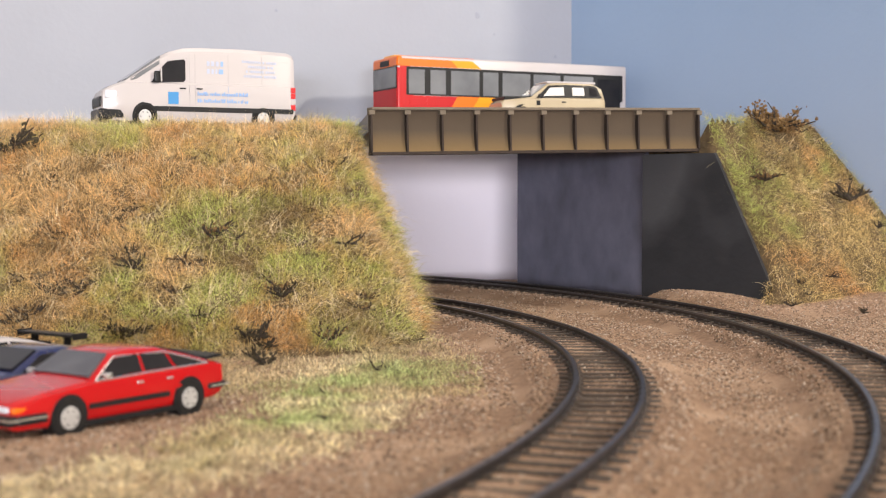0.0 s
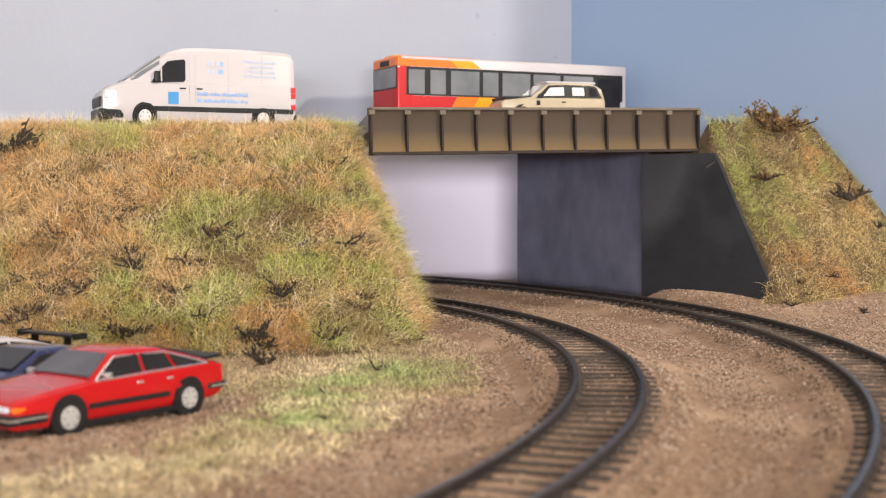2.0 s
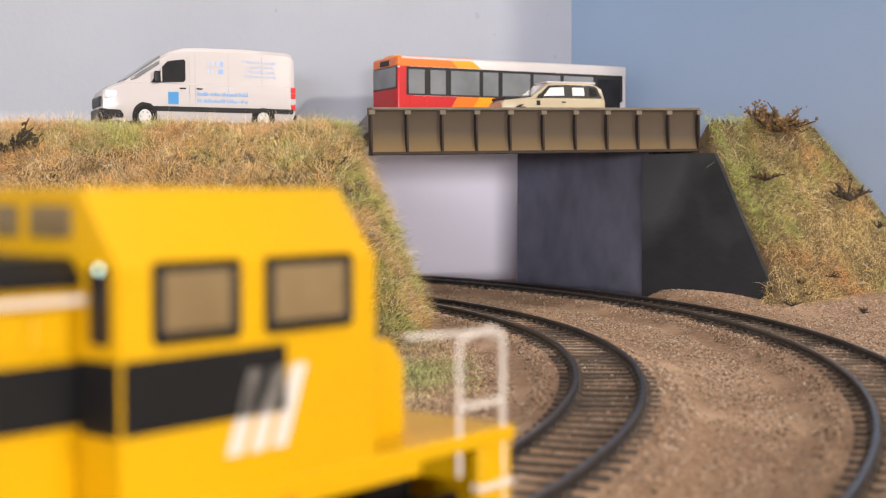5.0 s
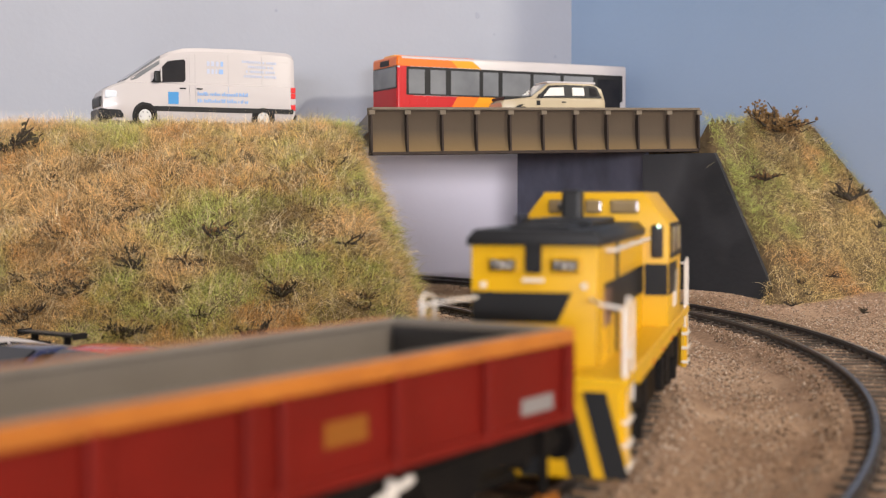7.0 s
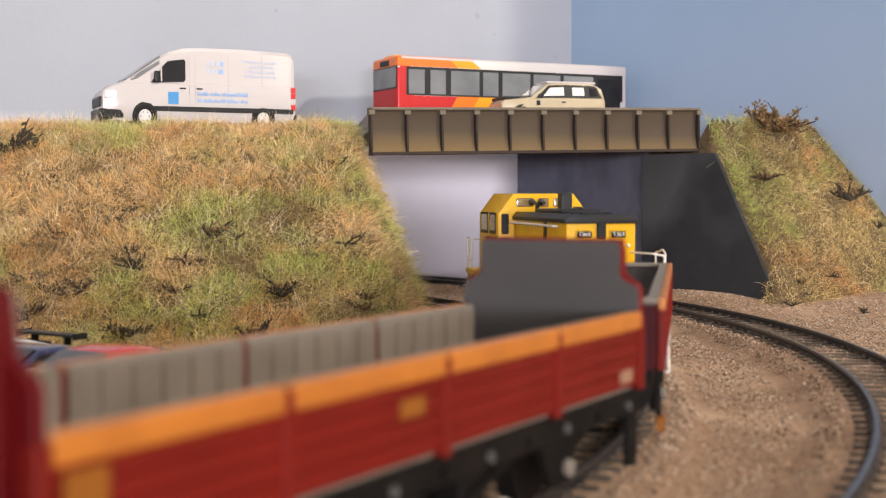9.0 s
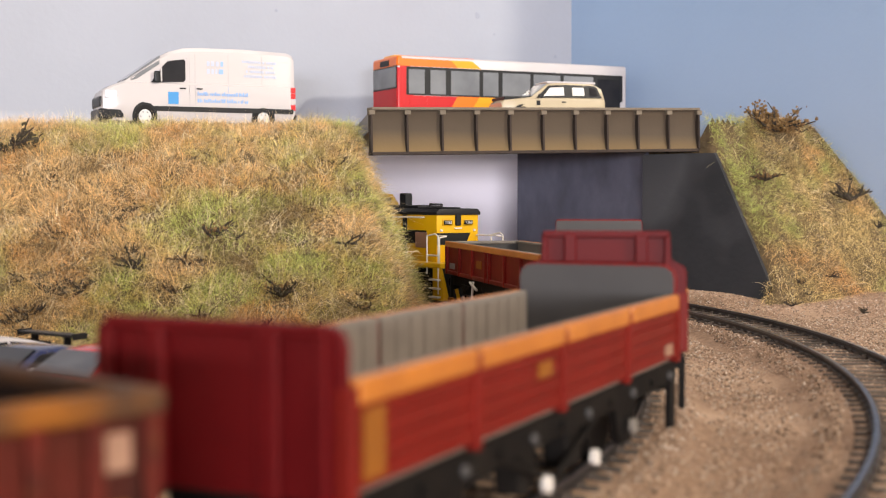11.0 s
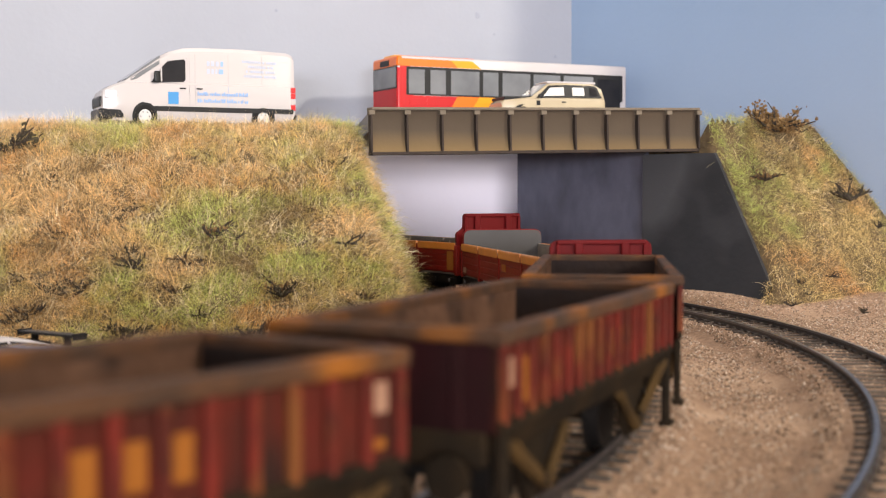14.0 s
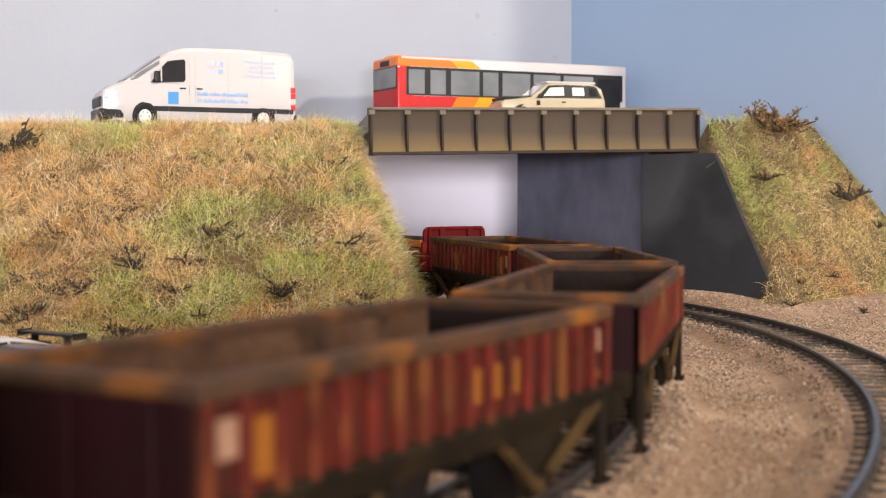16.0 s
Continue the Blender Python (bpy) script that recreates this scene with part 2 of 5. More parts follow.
# the unseen room round the layout, with an opening for the fill lamp behind the camera
def room():
    bm = bmesh.new()
    box(bm, -2100, 2100, -4000, 2400, -960, -900)
    tagged(part("floor", bm, "room_floor"), "dark carpeted room floor", "floor", kind="structure")
    bm = bmesh.new()
    box(bm, -2100, 2100, -4000, 2400, 1500, 1540)
    tagged(part("ceiling", bm, "room_paint"), "off-white room ceiling", "ceiling", kind="structure")
    for name, b in (("wall_west", (-2160, -2100, -4000, 2400, -900, 1500)), ("wall_far_east", (2100, 2160, -4000, 2400, -900, 1500)),
                    ("wall_far_north", (-2100, 2100, 2400, 2460, -900, 1500))):
        tagged(part(name, B(*b), "room_paint"), "off-white painted room wall", "wall", kind="structure")
    bm = bmesh.new()
    for b in ((-2100, -860, -4060, -4000, -900, 1500), (1360, 2100, -4060, -4000, -900, 1500), (-860, 1360, -4060, -4000, -900, -40), (-860, 1360, -4060, -4000, 340, 1500)):
        box(bm, *b)
    tagged(part("wall_south", bm, "room_paint"), "unseen off-white room wall, opened for the fill lamp", "wall", kind="structure")
    tagged(part("baseboard", B(-905, 905, -305, 1005, -40, -6), "room_paint"), "plain board that carries the model railway", "baseboard", kind="structure")


room()
# ---- tracks ----
def arc_pt(c, r, a):
    return (c[0] + r * math.cos(radians(a)), c[1] + r * math.sin(radians(a)))


def sweep_arc(c, r0, r1, z0, z1, a0, a1, step):
    bm = bmesh.new()
    rings = []
    n = int(round((a1 - a0) / step))
    for i in range(n + 1):
        a = a0 + (a1 - a0) * i / n
        rings.append([bm.verts.new((*arc_pt(c, r, a), z)) for r, z in ((r0, z0), (r1, z0), (r1, z1), (r0, z1))])
    for p, q in zip(rings, rings[1:]):
        for k in range(4):
            bm.faces.new((p[k], p[(k + 1) % 4], q[(k + 1) % 4], q[k]))
    bm.faces.new(rings[0])
    bm.faces.new(rings[-1][::-1])
    return bm


def track(c, r, a0, a1, pitch, name_label):
    t = thing("track", name_label, "track", group="railway tracks")
    for side in (-8.25, 8.25):
        rail = part("rail", sweep_arc(c, r + side - 0.36, r + side + 0.36, 4.2, 5.7, a0, a1, 1.0), "rail", t)
        part("rail_foot", sweep_arc(c, r + side - 0.9, r + side + 0.9, 3.95, 4.3, a0, a1, 1.0), "rail", rail)
        part("rail_head", sweep_arc(c, r + side - 0.5, r + side + 0.5, 5.3, 6.0, a0, a1, 1.0), "rail_top", rail)
    bm = bmesh.new()
    box(bm, -12.6, 12.6, -1.0, 1.0, 1.9, 4.0, 0.25)
    for s in (-8.25, 8.25):
        box(bm, s - 1.9, s + 1.9, -0.9, 0.9, 3.8, 4.5)
    proto = part("sleeper", bm, "sleeper", t)
    n = int(r * radians(a1 - a0) / pitch)
    rnd = random.Random(4)
    for i in range(n):
        a = a0 + (a1 - a0) * (i + 0.5) / n
        o = proto if i == 0 else proto.copy()
        if i:
            scene.collection.objects.link(o)
        o.matrix_basis = pose(*(k * MM for k in arc_pt(c, r, a)), rnd.uniform(-0.15, 0.05) * MM, 0, 0, a + rnd.uniform(-0.6, 0.6))
    return t


track(IN_C, IN_R, -60, 62, 7.8, "curved model railway track with dark sleepers in gravel")
track(OUT_C, OUT_R, -48, 60, 7.8, "outer curved model railway track with dark sleepers")

# ---- bridge ----
def bridge():
    t = thing("road_bridge", "weathered brown plate-girder road bridge on dark abutments", "bridge")
    # near girder: from the left bank to the right abutment, rising slightly
    a, b = Vector((-30, 562, 69.6)), Vector((119.0, 622, 73.2))
    L = (b - a).length
    ux = (b - a).normalized()
    uy = Vector((-ux.y, ux.x, 0)).normalized()
    uz = ux.cross(uy)
    m = Matrix((ux, uy, uz)).transposed().to_4x4()
    m.translation = a
    H = 19.4

    def put(bm):
        bmesh.ops.transform(bm, matrix=m, verts=bm.verts)
        return bm
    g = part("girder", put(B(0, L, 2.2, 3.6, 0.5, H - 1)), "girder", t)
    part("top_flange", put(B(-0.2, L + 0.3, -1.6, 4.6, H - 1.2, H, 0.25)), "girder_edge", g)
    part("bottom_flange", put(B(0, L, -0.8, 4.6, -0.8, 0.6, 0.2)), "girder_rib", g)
    n = 10
    for i in range(n + 1):
        x = L * i / n
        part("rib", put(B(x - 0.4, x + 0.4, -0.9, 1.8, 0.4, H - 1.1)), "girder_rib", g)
        if i < n:
            # pressed web plate, dished between the flanges
            prof = [(-0.3 + 2.2 * math.sin(math.pi * (0.08 + 0.80 * k / 10)) , 0.5 + (H - 1.7) * k / 10) for k in range(11)]
            bm = bmesh.new()
            prism(bm, prof + [(3.0, prof[-1][1]), (3.0, prof[0][1])], x + 0.5, x + L / n - 0.5, "x")
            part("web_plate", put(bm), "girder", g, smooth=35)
        part("rib_cap", put(B(x - 1.2, x + 1.6, -1.2, 1.3, H - 3.2, H - 1.15, 0.2)), "girder_edge", g)
    bm = bmesh.new()
    prism(bm, [(-31, 566), (118, 625), (124, 700), (116, 785), (92, 818), (-52, 775), (-45, 700), (-34, 600)], 80, 88.4, "z")
    part("deck", bm, "asphalt", t, "grey road deck lightened to bounce light")
    bm = bmesh.new()
    prism(bm, [(97, 640), (43, 770), (46, 800), (78, 820), (110, 780), (119, 700), (118, 650), (100, 642)], -3, 79.5, "z")
    ab = part("abutment", bm, "concrete_dark", t, "dark grey painted abutment")
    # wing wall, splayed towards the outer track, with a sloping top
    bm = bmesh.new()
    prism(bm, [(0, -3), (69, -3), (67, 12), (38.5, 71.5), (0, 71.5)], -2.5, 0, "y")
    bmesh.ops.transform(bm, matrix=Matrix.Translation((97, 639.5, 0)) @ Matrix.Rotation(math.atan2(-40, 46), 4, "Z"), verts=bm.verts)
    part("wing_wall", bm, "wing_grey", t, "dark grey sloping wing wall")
    return t


bridge()
# ---- paints and plastics of the models ----
M["red"] = material("red_car_paint", (0.43, 0.007, 0.009), 0.18, coat=0.3, second=(0.37, 0.006, 0.008), scale=90, spec=0.4)
M["navy"] = material("navy_car_paint", (0.012, 0.018, 0.075), 0.25, coat=0.5, second=(0.010, 0.014, 0.055), scale=90)
M["white"] = material("white_model_paint", (0.49, 0.45, 0.445), 0.25, coat=0.3, second=(0.46, 0.425, 0.42), scale=60)
M["cream"] = material("beige_car_paint", (0.42, 0.34, 0.215), 0.25, coat=0.5, second=(0.36, 0.29, 0.18), scale=80)
M["bus_red"] = material("bus_red_paint", (0.46, 0.007, 0.010), 0.3, coat=0.05, second=(0.42, 0.009, 0.014), scale=60, spec=0.3)
M["bus_orange"] = material("bus_orange_paint", (0.70, 0.15, 0.01), 0.28, coat=0.3, second=(0.8, 0.15, 0.01), scale=60, spec=0.3)
M["bus_amber"] = material("bus_amber_paint", (0.74, 0.29, 0.01), 0.28, coat=0.3, second=(0.84, 0.34, 0.01), scale=60, spec=0.3)
M["black_trim"] = material("black_trim", (0.012, 0.012, 0.013), 0.4, second=(0.02, 0.02, 0.02), scale=200, spec=0.2)
M["tyre"] = material("tyre_rubber", (0.014, 0.013, 0.013), 0.75, second=(0.025, 0.022, 0.02), scale=300, spec=0.15)
M["hub"] = material("silver_wheel_paint", (0.55, 0.54, 0.53), 0.35, 0.35, second=(0.4, 0.39, 0.38), scale=300)
M["glass"] = material("dark_model_glazing", (0.010, 0.010, 0.012), 0.06, second=(0.035, 0.03, 0.03), scale=90, spec=0.25)
M["glass_grey"] = material("grey_model_glazing", (0.12, 0.125, 0.135), 0.08, second=(0.24, 0.245, 0.25), scale=45, amount=0.9, spec=0.5)
# opaque pale colour that paints bright reflections onto the side windows
M["glass_reflecting"] = material("pale_reflection_glazing", (0.75, 0.72, 0.66), 0.1, second=(0.45, 0.42, 0.38), scale=60)
M["chrome"] = material("bright_trim", (0.75, 0.74, 0.73), 0.2, 0.8)
M["lamp_clear"] = material("headlamp_lens", (0.62, 0.66, 0.72), 0.12)
M["lamp_amber"] = material("amber_lens", (0.75, 0.16, 0.01), 0.2)
M["lamp_red"] = material("red_lens", (0.6, 0.02, 0.02), 0.2)
M["white_seam"] = material("shadowed_panel_seam", (0.38, 0.35, 0.35), 0.5)
M["print_blue"] = material("pale_blue_print", (0.22, 0.36, 0.62), 0.5)
M["print_pale"] = material("faint_lettering_print", (0.40, 0.44, 0.56), 0.5)
M["print_square"] = material("bright_blue_print", (0.03, 0.22, 0.50), 0.4)
M["wagon_red"] = material("wagon_red_paint", (0.150, 0.0095, 0.006), 0.5, second=(0.105, 0.007, 0.004), scale=70, amount=0.8, bump=0.05, bump_scale=500, spec=0.12)
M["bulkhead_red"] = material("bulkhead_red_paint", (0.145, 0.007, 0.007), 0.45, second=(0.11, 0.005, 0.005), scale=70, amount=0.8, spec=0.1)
# the bulkhead red again, darkened: shade on the rear faces is in the colour
M["bulkhead_shaded"] = material("shaded_red_bulkhead_paint", (0.098, 0.0045, 0.005), 0.45, second=(0.070, 0.003, 0.004), scale=70, amount=0.8, spec=0.1)
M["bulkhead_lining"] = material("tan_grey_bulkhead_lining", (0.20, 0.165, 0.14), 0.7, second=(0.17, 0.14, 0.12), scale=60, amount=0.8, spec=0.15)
M["wagon_maroon"] = material("wagon_maroon_paint", (0.045, 0.0025, 0.005), 0.5, second=(0.03, 0.002, 0.004), scale=70, amount=0.8, spec=0.1)
M["wagon_rim"] = material("orange_rim_paint", (0.44, 0.145, 0.016), 0.45, second=(0.31, 0.092, 0.012), scale=160, amount=0.8)
M["wagon_grey"] = material("grey_wagon_inside", (0.20, 0.175, 0.15), 0.6, second=(0.15, 0.13, 0.11), scale=60, amount=0.8, spec=0.15)
# lining grey darkened for end faces turned from the light, shade in the colour
M["wagon_dark"] = material("shaded_dark_grey", (0.075, 0.071, 0.070), 0.6, second=(0.060, 0.057, 0.057), scale=50, amount=0.8, spec=0.12)
M["wagon_planks"] = material("grey_brown_planks", (0.19, 0.155, 0.125), 0.7, second=(0.13, 0.105, 0.085), scale=130, amount=0.9)
M["frame_black"] = material("underframe_black", (0.006, 0.0055, 0.0055), 0.6, second=(0.014, 0.011, 0.009), scale=140, amount=0.8, spec=0.06)
M["rust_red"] = material("weathered_red_panel", (0.130, 0.016, 0.010), 0.65, second=(0.042, 0.011, 0.007), scale=150, amount=1.0, third=(0.13, 0.045, 0.013), scale3=60, bump=0.15, bump_scale=500, spec=0.1)
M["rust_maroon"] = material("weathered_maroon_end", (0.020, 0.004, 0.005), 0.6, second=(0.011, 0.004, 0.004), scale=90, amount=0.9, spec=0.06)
M["rust_rim"] = material("rusty_rim", (0.075, 0.034, 0.016), 0.6, second=(0.032, 0.020, 0.014), scale=150, amount=1.0, third=(0.20, 0.070, 0.011), scale3=48, bump=0.3, bump_scale=450, spec=0.12)
M["rust_inside"] = material("rusty_wagon_inside", (0.060, 0.031, 0.019), 0.8, second=(0.115, 0.062, 0.040), scale=120, amount=1.0, third=(0.024, 0.015, 0.012), scale3=55, bump=0.5, bump_scale=420, spec=0.08)
M["rust_frame"] = material("dusty_underframe", (0.0075, 0.006, 0.0045), 0.85, second=(0.026, 0.016, 0.008), scale=120, amount=0.9, spec=0.06)
M["rust_brace"] = material("dusty_brown_brace", (0.075, 0.043, 0.015), 0.85, second=(0.025, 0.016, 0.008), scale=90, amount=0.9, spec=0.06)
# end lining far darker than the lit side lining: its shade is painted in
M["rust_end_inside"] = material("shaded_wagon_end", (0.016, 0.013, 0.014), 0.75, second=(0.034, 0.022, 0.018), scale=110, amount=0.9, bump=0.4, bump_scale=420, spec=0.08)
M["yellow_print"] = material("yellow_print", (0.22, 0.075, 0.010), 0.6, second=(0.18, 0.060, 0.010), scale=200, spec=0.15)
M["pale_print"] = material("pale_label_print", (0.28, 0.155, 0.10), 0.5, second=(0.20, 0.10, 0.06), scale=300, amount=0.9)
M["white_metal"] = material("white_painted_metal", (0.62, 0.57, 0.52), 0.45)
M["loco_yellow"] = material("locomotive_yellow", (0.60, 0.335, 0.003), 0.36, second=(0.55, 0.30, 0.003), scale=50, spec=0.2)
M["loco_black"] = material("locomotive_black", (0.010, 0.010, 0.011), 0.42, second=(0.016, 0.016, 0.016), scale=120, spec=0.14)
M["loco_roof"] = material("locomotive_roof_black", (0.011, 0.011, 0.012), 0.45, second=(0.008, 0.008, 0.009), scale=90, spec=0.2)
M["lamp_on"] = material("lit_cab_lamp", (0.75, 1.0, 0.85), 0.3, emit=2.5)
M["glass_screen"] = material("smoked_windscreen", (0.06, 0.06, 0.07), 0.08, second=(0.13, 0.13, 0.14), scale=90)
# rib paint with its weathered patches, darkened for shade between the ribs
M["rust_panel"] = material("weathered_shaded_panel", (0.085, 0.012, 0.008), 0.7, second=(0.040, 0.012, 0.007), scale=130, amount=0.9, spec=0.08, third=(0.016, 0.010, 0.008), scale3=34, bump=0.25, bump_scale=450)
M["glass_cab"] = material("amber_shadowed_cab_glazing", (0.16, 0.11, 0.05), 0.12, second=(0.30, 0.22, 0.12), scale=120)
M["label_grey"] = material("grey_label_print", (0.20, 0.185, 0.18), 0.5)


# ---- road vehicles ----
def loft_body(st):
    """Body shell through stations (x, z_bottom, z_belt, z_top, half_width, half_width_top)."""
    bm = bmesh.new()
    rings = []
    for x, zb, zw, zt, hw, ht in st:
        zm = zb + (zw - zb) * 0.55
        half = [(hw * 0.90, zb), (hw * 0.985, zb + (zm - zb) * 0.35), (hw, zm), (hw * 0.975, zw), (hw * 0.93, zw + min(0.35, (zt - zw) * 0.3)),
                (ht, zt - (zt - zw) * 0.10), (ht * 0.90, zt), (ht * 0.45, zt + 0.22)]
        ring = half + [(-y, z) for y, z in half[::-1]]
        rings.append([bm.verts.new((x, y, z)) for y, z in ring])
    n = len(rings[0])
    for p, q in zip(rings, rings[1:]):
        for k in range(n):
            bm.faces.new((p[k], p[(k + 1) % n], q[(k + 1) % n], q[k]))
    bm.faces.new(rings[0])
    bm.faces.new(rings[-1][::-1])
    return bm


def at_station(st, x, f, out=0.18):
    """A point on the upper side, f from belt (0) to roof edge (1)."""
    s = sorted(st)
    xs = [r[0] for r in s]
    zw, zt, hw, ht = (float(np.interp(x, xs, [r[i] for r in s])) for i in (2, 3, 4, 5))
    z0, z1 = zw + min(0.35, (zt - zw) * 0.3), zt - (zt - zw) * 0.10
    y = hw * 0.93 + (ht - hw * 0.93) * f + out
    return (x, y, z0 + (z1 - z0) * f)


def side_panel(st, corners, side, out=0.18):
    bm = bmesh.new()
    a = [bm.verts.new((p[0], side * p[1], p[2])) for p in (at_station(st, x, f, out) for x, f in corners)]
    b = [bm.verts.new((v.co.x, v.co.y - side * 0.6, v.co.z)) for v in a]
    n = len(a)
    bm.faces.new(a)
    bm.faces.new(b[::-1])
    for i in range(n):
        bm.faces.new((a[i], b[i], b[(i + 1) % n], a[(i + 1) % n]))
    return bm


def screen(st, xa, za, ya, xb, zb, yb, lift=0.4):
    """A sloping front or rear window between two heights."""
    bm = bmesh.new()
    d = Vector((xb - xa, 0, zb - za)).normalized()
    n = Vector((abs(d.z) * (1 if xa > xb else -1), 0, abs(d.x))) * lift
    pts = [Vector((xa, ya, za)), Vector((xa, -ya, za)), Vector((xb, -yb, zb)), Vector((xb, yb, zb))]
    a = [bm.verts.new(p + n) for p in pts]
    b = [bm.verts.new(p - n * 2) for p in pts]
    bm.faces.new(a)
    bm.faces.new(b[::-1])
    for i in range(4):
        bm.faces.new((a[i], b[i], b[(i + 1) % 4], a[(i + 1) % 4]))
    return bm


def wheel(t, x, y, r, width, hub_mat="hub", arch=True, hub_r=0.66):
    s = 1 if y > 0 else -1
    bm = bmesh.new()
    rod(bm, (x, y - s * width, r), (x, y + s * 0.15, r), r, 24)
    w = part("wheel", bm, "tyre", t, smooth=40)
    bm = bmesh.new()
    rod(bm, (x, y - s * 0.2, r), (x, y + s * 0.3, r), r * hub_r, 20, r * hub_r * 0.9)
    h = part("rim", bm, hub_mat, w, smooth=40)
    bm = bmesh.new()
    for k in range(6):
        c = k * math.tau / 6
        p = (x + math.cos(c) * r * hub_r * 0.62, r + math.sin(c) * r * hub_r * 0.62)
        rod(bm, (p[0], y, p[1]), (p[0], y + s * 0.36, p[1]), r * 0.06, 6)
    part("rim_hole", bm, "black_trim", w)
    bm = bmesh.new()
    rod(bm, (x, y + s * 0.2, r), (x, y + s * 0.42, r), r * 0.2, 10)
    part("hub_cap", bm, hub_mat, w)
    if arch:
        bm = bmesh.new()
        rod(bm, (x, y - s * width, r + 0.2), (x, y + s * 0.02, r + 0.2), r * 1.2, 24)
        part("wheel_arch", bm, "black_trim", t, smooth=40)
    return w


def text_mesh(t, txt, size, mat, m, name="lettering"):
    cu = bpy.data.curves.new(name, "FONT")
    cu.body, cu.size, cu.align_x, cu.align_y, cu.extrude = txt, size * MM, "CENTER", "CENTER", 0.05 * MM
    tmp = new(name, cu)
    dg = bpy.context.evaluated_depsgraph_get()
    me = bpy.data.meshes.new_from_object(tmp.evaluated_get(dg))
    bpy.data.objects.remove(tmp)
    me.materials.clear()
    me.materials.append(M[mat])
    ob = new(name, me)
    ob.parent = t
    ob.matrix_basis = m
    return ob


def hatchback(x, y, rz, label):
    t = thing("car", label, "car", x, y, -0.1, rz, "parked model cars")
    st = [(31, 3.4, 7.9, 8.3, 10.2, 9.2), (29.6, 2.8, 8.8, 9.2, 11.2, 10.2), (20, 2.6, 9.9, 10.5, 11.5, 10.4), (10.4, 2.6, 10.7, 11.3, 11.6, 10.4),
          (2.4, 2.6, 11.0, 16.4, 11.7, 8.3), (-3, 2.6, 11.1, 17.0, 11.7, 8.5), (-11, 2.6, 11.2, 16.6, 11.7, 8.5), (-19, 2.8, 11.3, 14.6, 11.6, 8.7),
          (-27.5, 3.2, 11.4, 12.0, 11.2, 9.4), (-30.4, 3.8, 10.9, 11.3, 10.8, 9.6), (-31, 4.4, 9.6, 10.4, 10.2, 9.2)]
    part("body", loft_body(st), "red", t, smooth=35)
    part("windscreen", screen(st, 9.8, 11.9, 9.6, 3.0, 16.2, 7.5), "glass_screen", t)
    part("rear_window", screen(st, -25.5, 12.8, 8.2, -13.0, 16.1, 7.4), "glass", t)
    for s in (-1, 1):
        for a, b, c, d in ((8.6, 2.3, -4.6, -4.6), (-5.5, -5.5, -14.2, -13.0), (-15.3, -14.2, -24.5, -16.5)):
            part("side_window", side_panel(st, [(a, 0.06), (c, 0.06), (d, 0.88), (b, 0.88)], s), "glass", t)
        bm = bmesh.new()
        pts = [at_station(st, q, f, 0.3) for q, f in ((9.4, 0.0), (2.2, 0.95), (-13, 0.95), (-25.5, 0.02), (-9, 0.0), (9.4, 0.0))]
        tube(bm, [(p[0], s * p[1], p[2]) for p in pts], 0.17, 5)
        part("window_trim", bm, "chrome", t)
        part("rubbing_strip", B(-12, 11.5, s * 11.7 - 0.25, s * 11.7 + 0.25, 5.3, 6.5), "black_trim", t)
        # black strip along the body's bottom edge for the shade under the car
        part("sill", B(-14, 14, s * 11.1 - 0.3, s * 11.1 + 0.4, 1.7, 2.9), "black_trim", t)
        for q in (-3.2, -12.2):
            part("door_handle", B(q - 0.9, q + 0.9, s * 11.6 - 0.2, s * 11.6 + 0.35, 9.3, 9.8, 0.1), "chrome", t)
        bm = B(5.6, 7.4, s * 11.3 - 0.4, s * 11.3 + 1.3, 11.2, 12.7, 0.4, 2)
        part("door_mirror", bm, "chrome", t)
        part("headlamp", B(29.6, 31.25, s * 7.0 - 2.6, s * 7.0 + 2.6, 6.6, 7.9, 0.2), "lamp_clear", t)
        part("indicator", B(27.6, 30.9, s * 10.35 - 0.7, s * 10.35 + 0.8, 6.6, 7.8, 0.2), "lamp_amber", t)
        for q in (16.8, -18.5):
            wheel(t, q, s * 11.6, 4.1, 4.2)
    part("grille", B(30.2, 31.3, -4.2, 4.2, 6.6, 7.8), "black_trim", t)
    bm = B(28.6, 32.2, -11.0, 11.0, 3.9, 6.2, 0.4, 2)
    box(bm, 22.5, 30, 10.6, 11.75, 4.0, 6.1, 0.3)
    box(bm, 22.5, 30, -11.75, -10.6, 4.0, 6.1, 0.3)
    part("front_bumper", bm, "black_trim", t)
    part("bumper_trim", B(22.6, 32.35, -11.9, 11.9, 5.1, 5.45), "chrome", t)
    part("number_plate", B(31.9, 32.2, -3.4, 3.4, 4.3, 5.7), "pale_print", t)
    bm = B(-32.2, -29.5, -10.6, 10.6, 5.2, 6.8, 0.4, 2)
    box(bm, -30.5, -25, 10.5, 11.5, 5.3, 6.7, 0.3)
    box(bm, -30.5, -25, -11.5, -10.5, 5.3, 6.7, 0.3)
    rb = part("rear_bumper", bm, "black_trim", t)
    part("bumper_trim", B(-32.3, -26, -11.65, 11.65, 5.8, 6.2), "chrome", rb)
    bm = bmesh.new()
    prism(bm, [(-26, 12.2), (-31.5, 12.6), (-32.0, 13.2), (-30.2, 13.4), (-26.5, 13.0)], -9.6, 9.6, "y", 0.2)
    part("spoiler", bm, "black_trim", t, "black rubber tail spoiler")
    return t


hatchback(-80.3, 306, 235, "glossy red model hatchback with silver wheels and black spoiler")


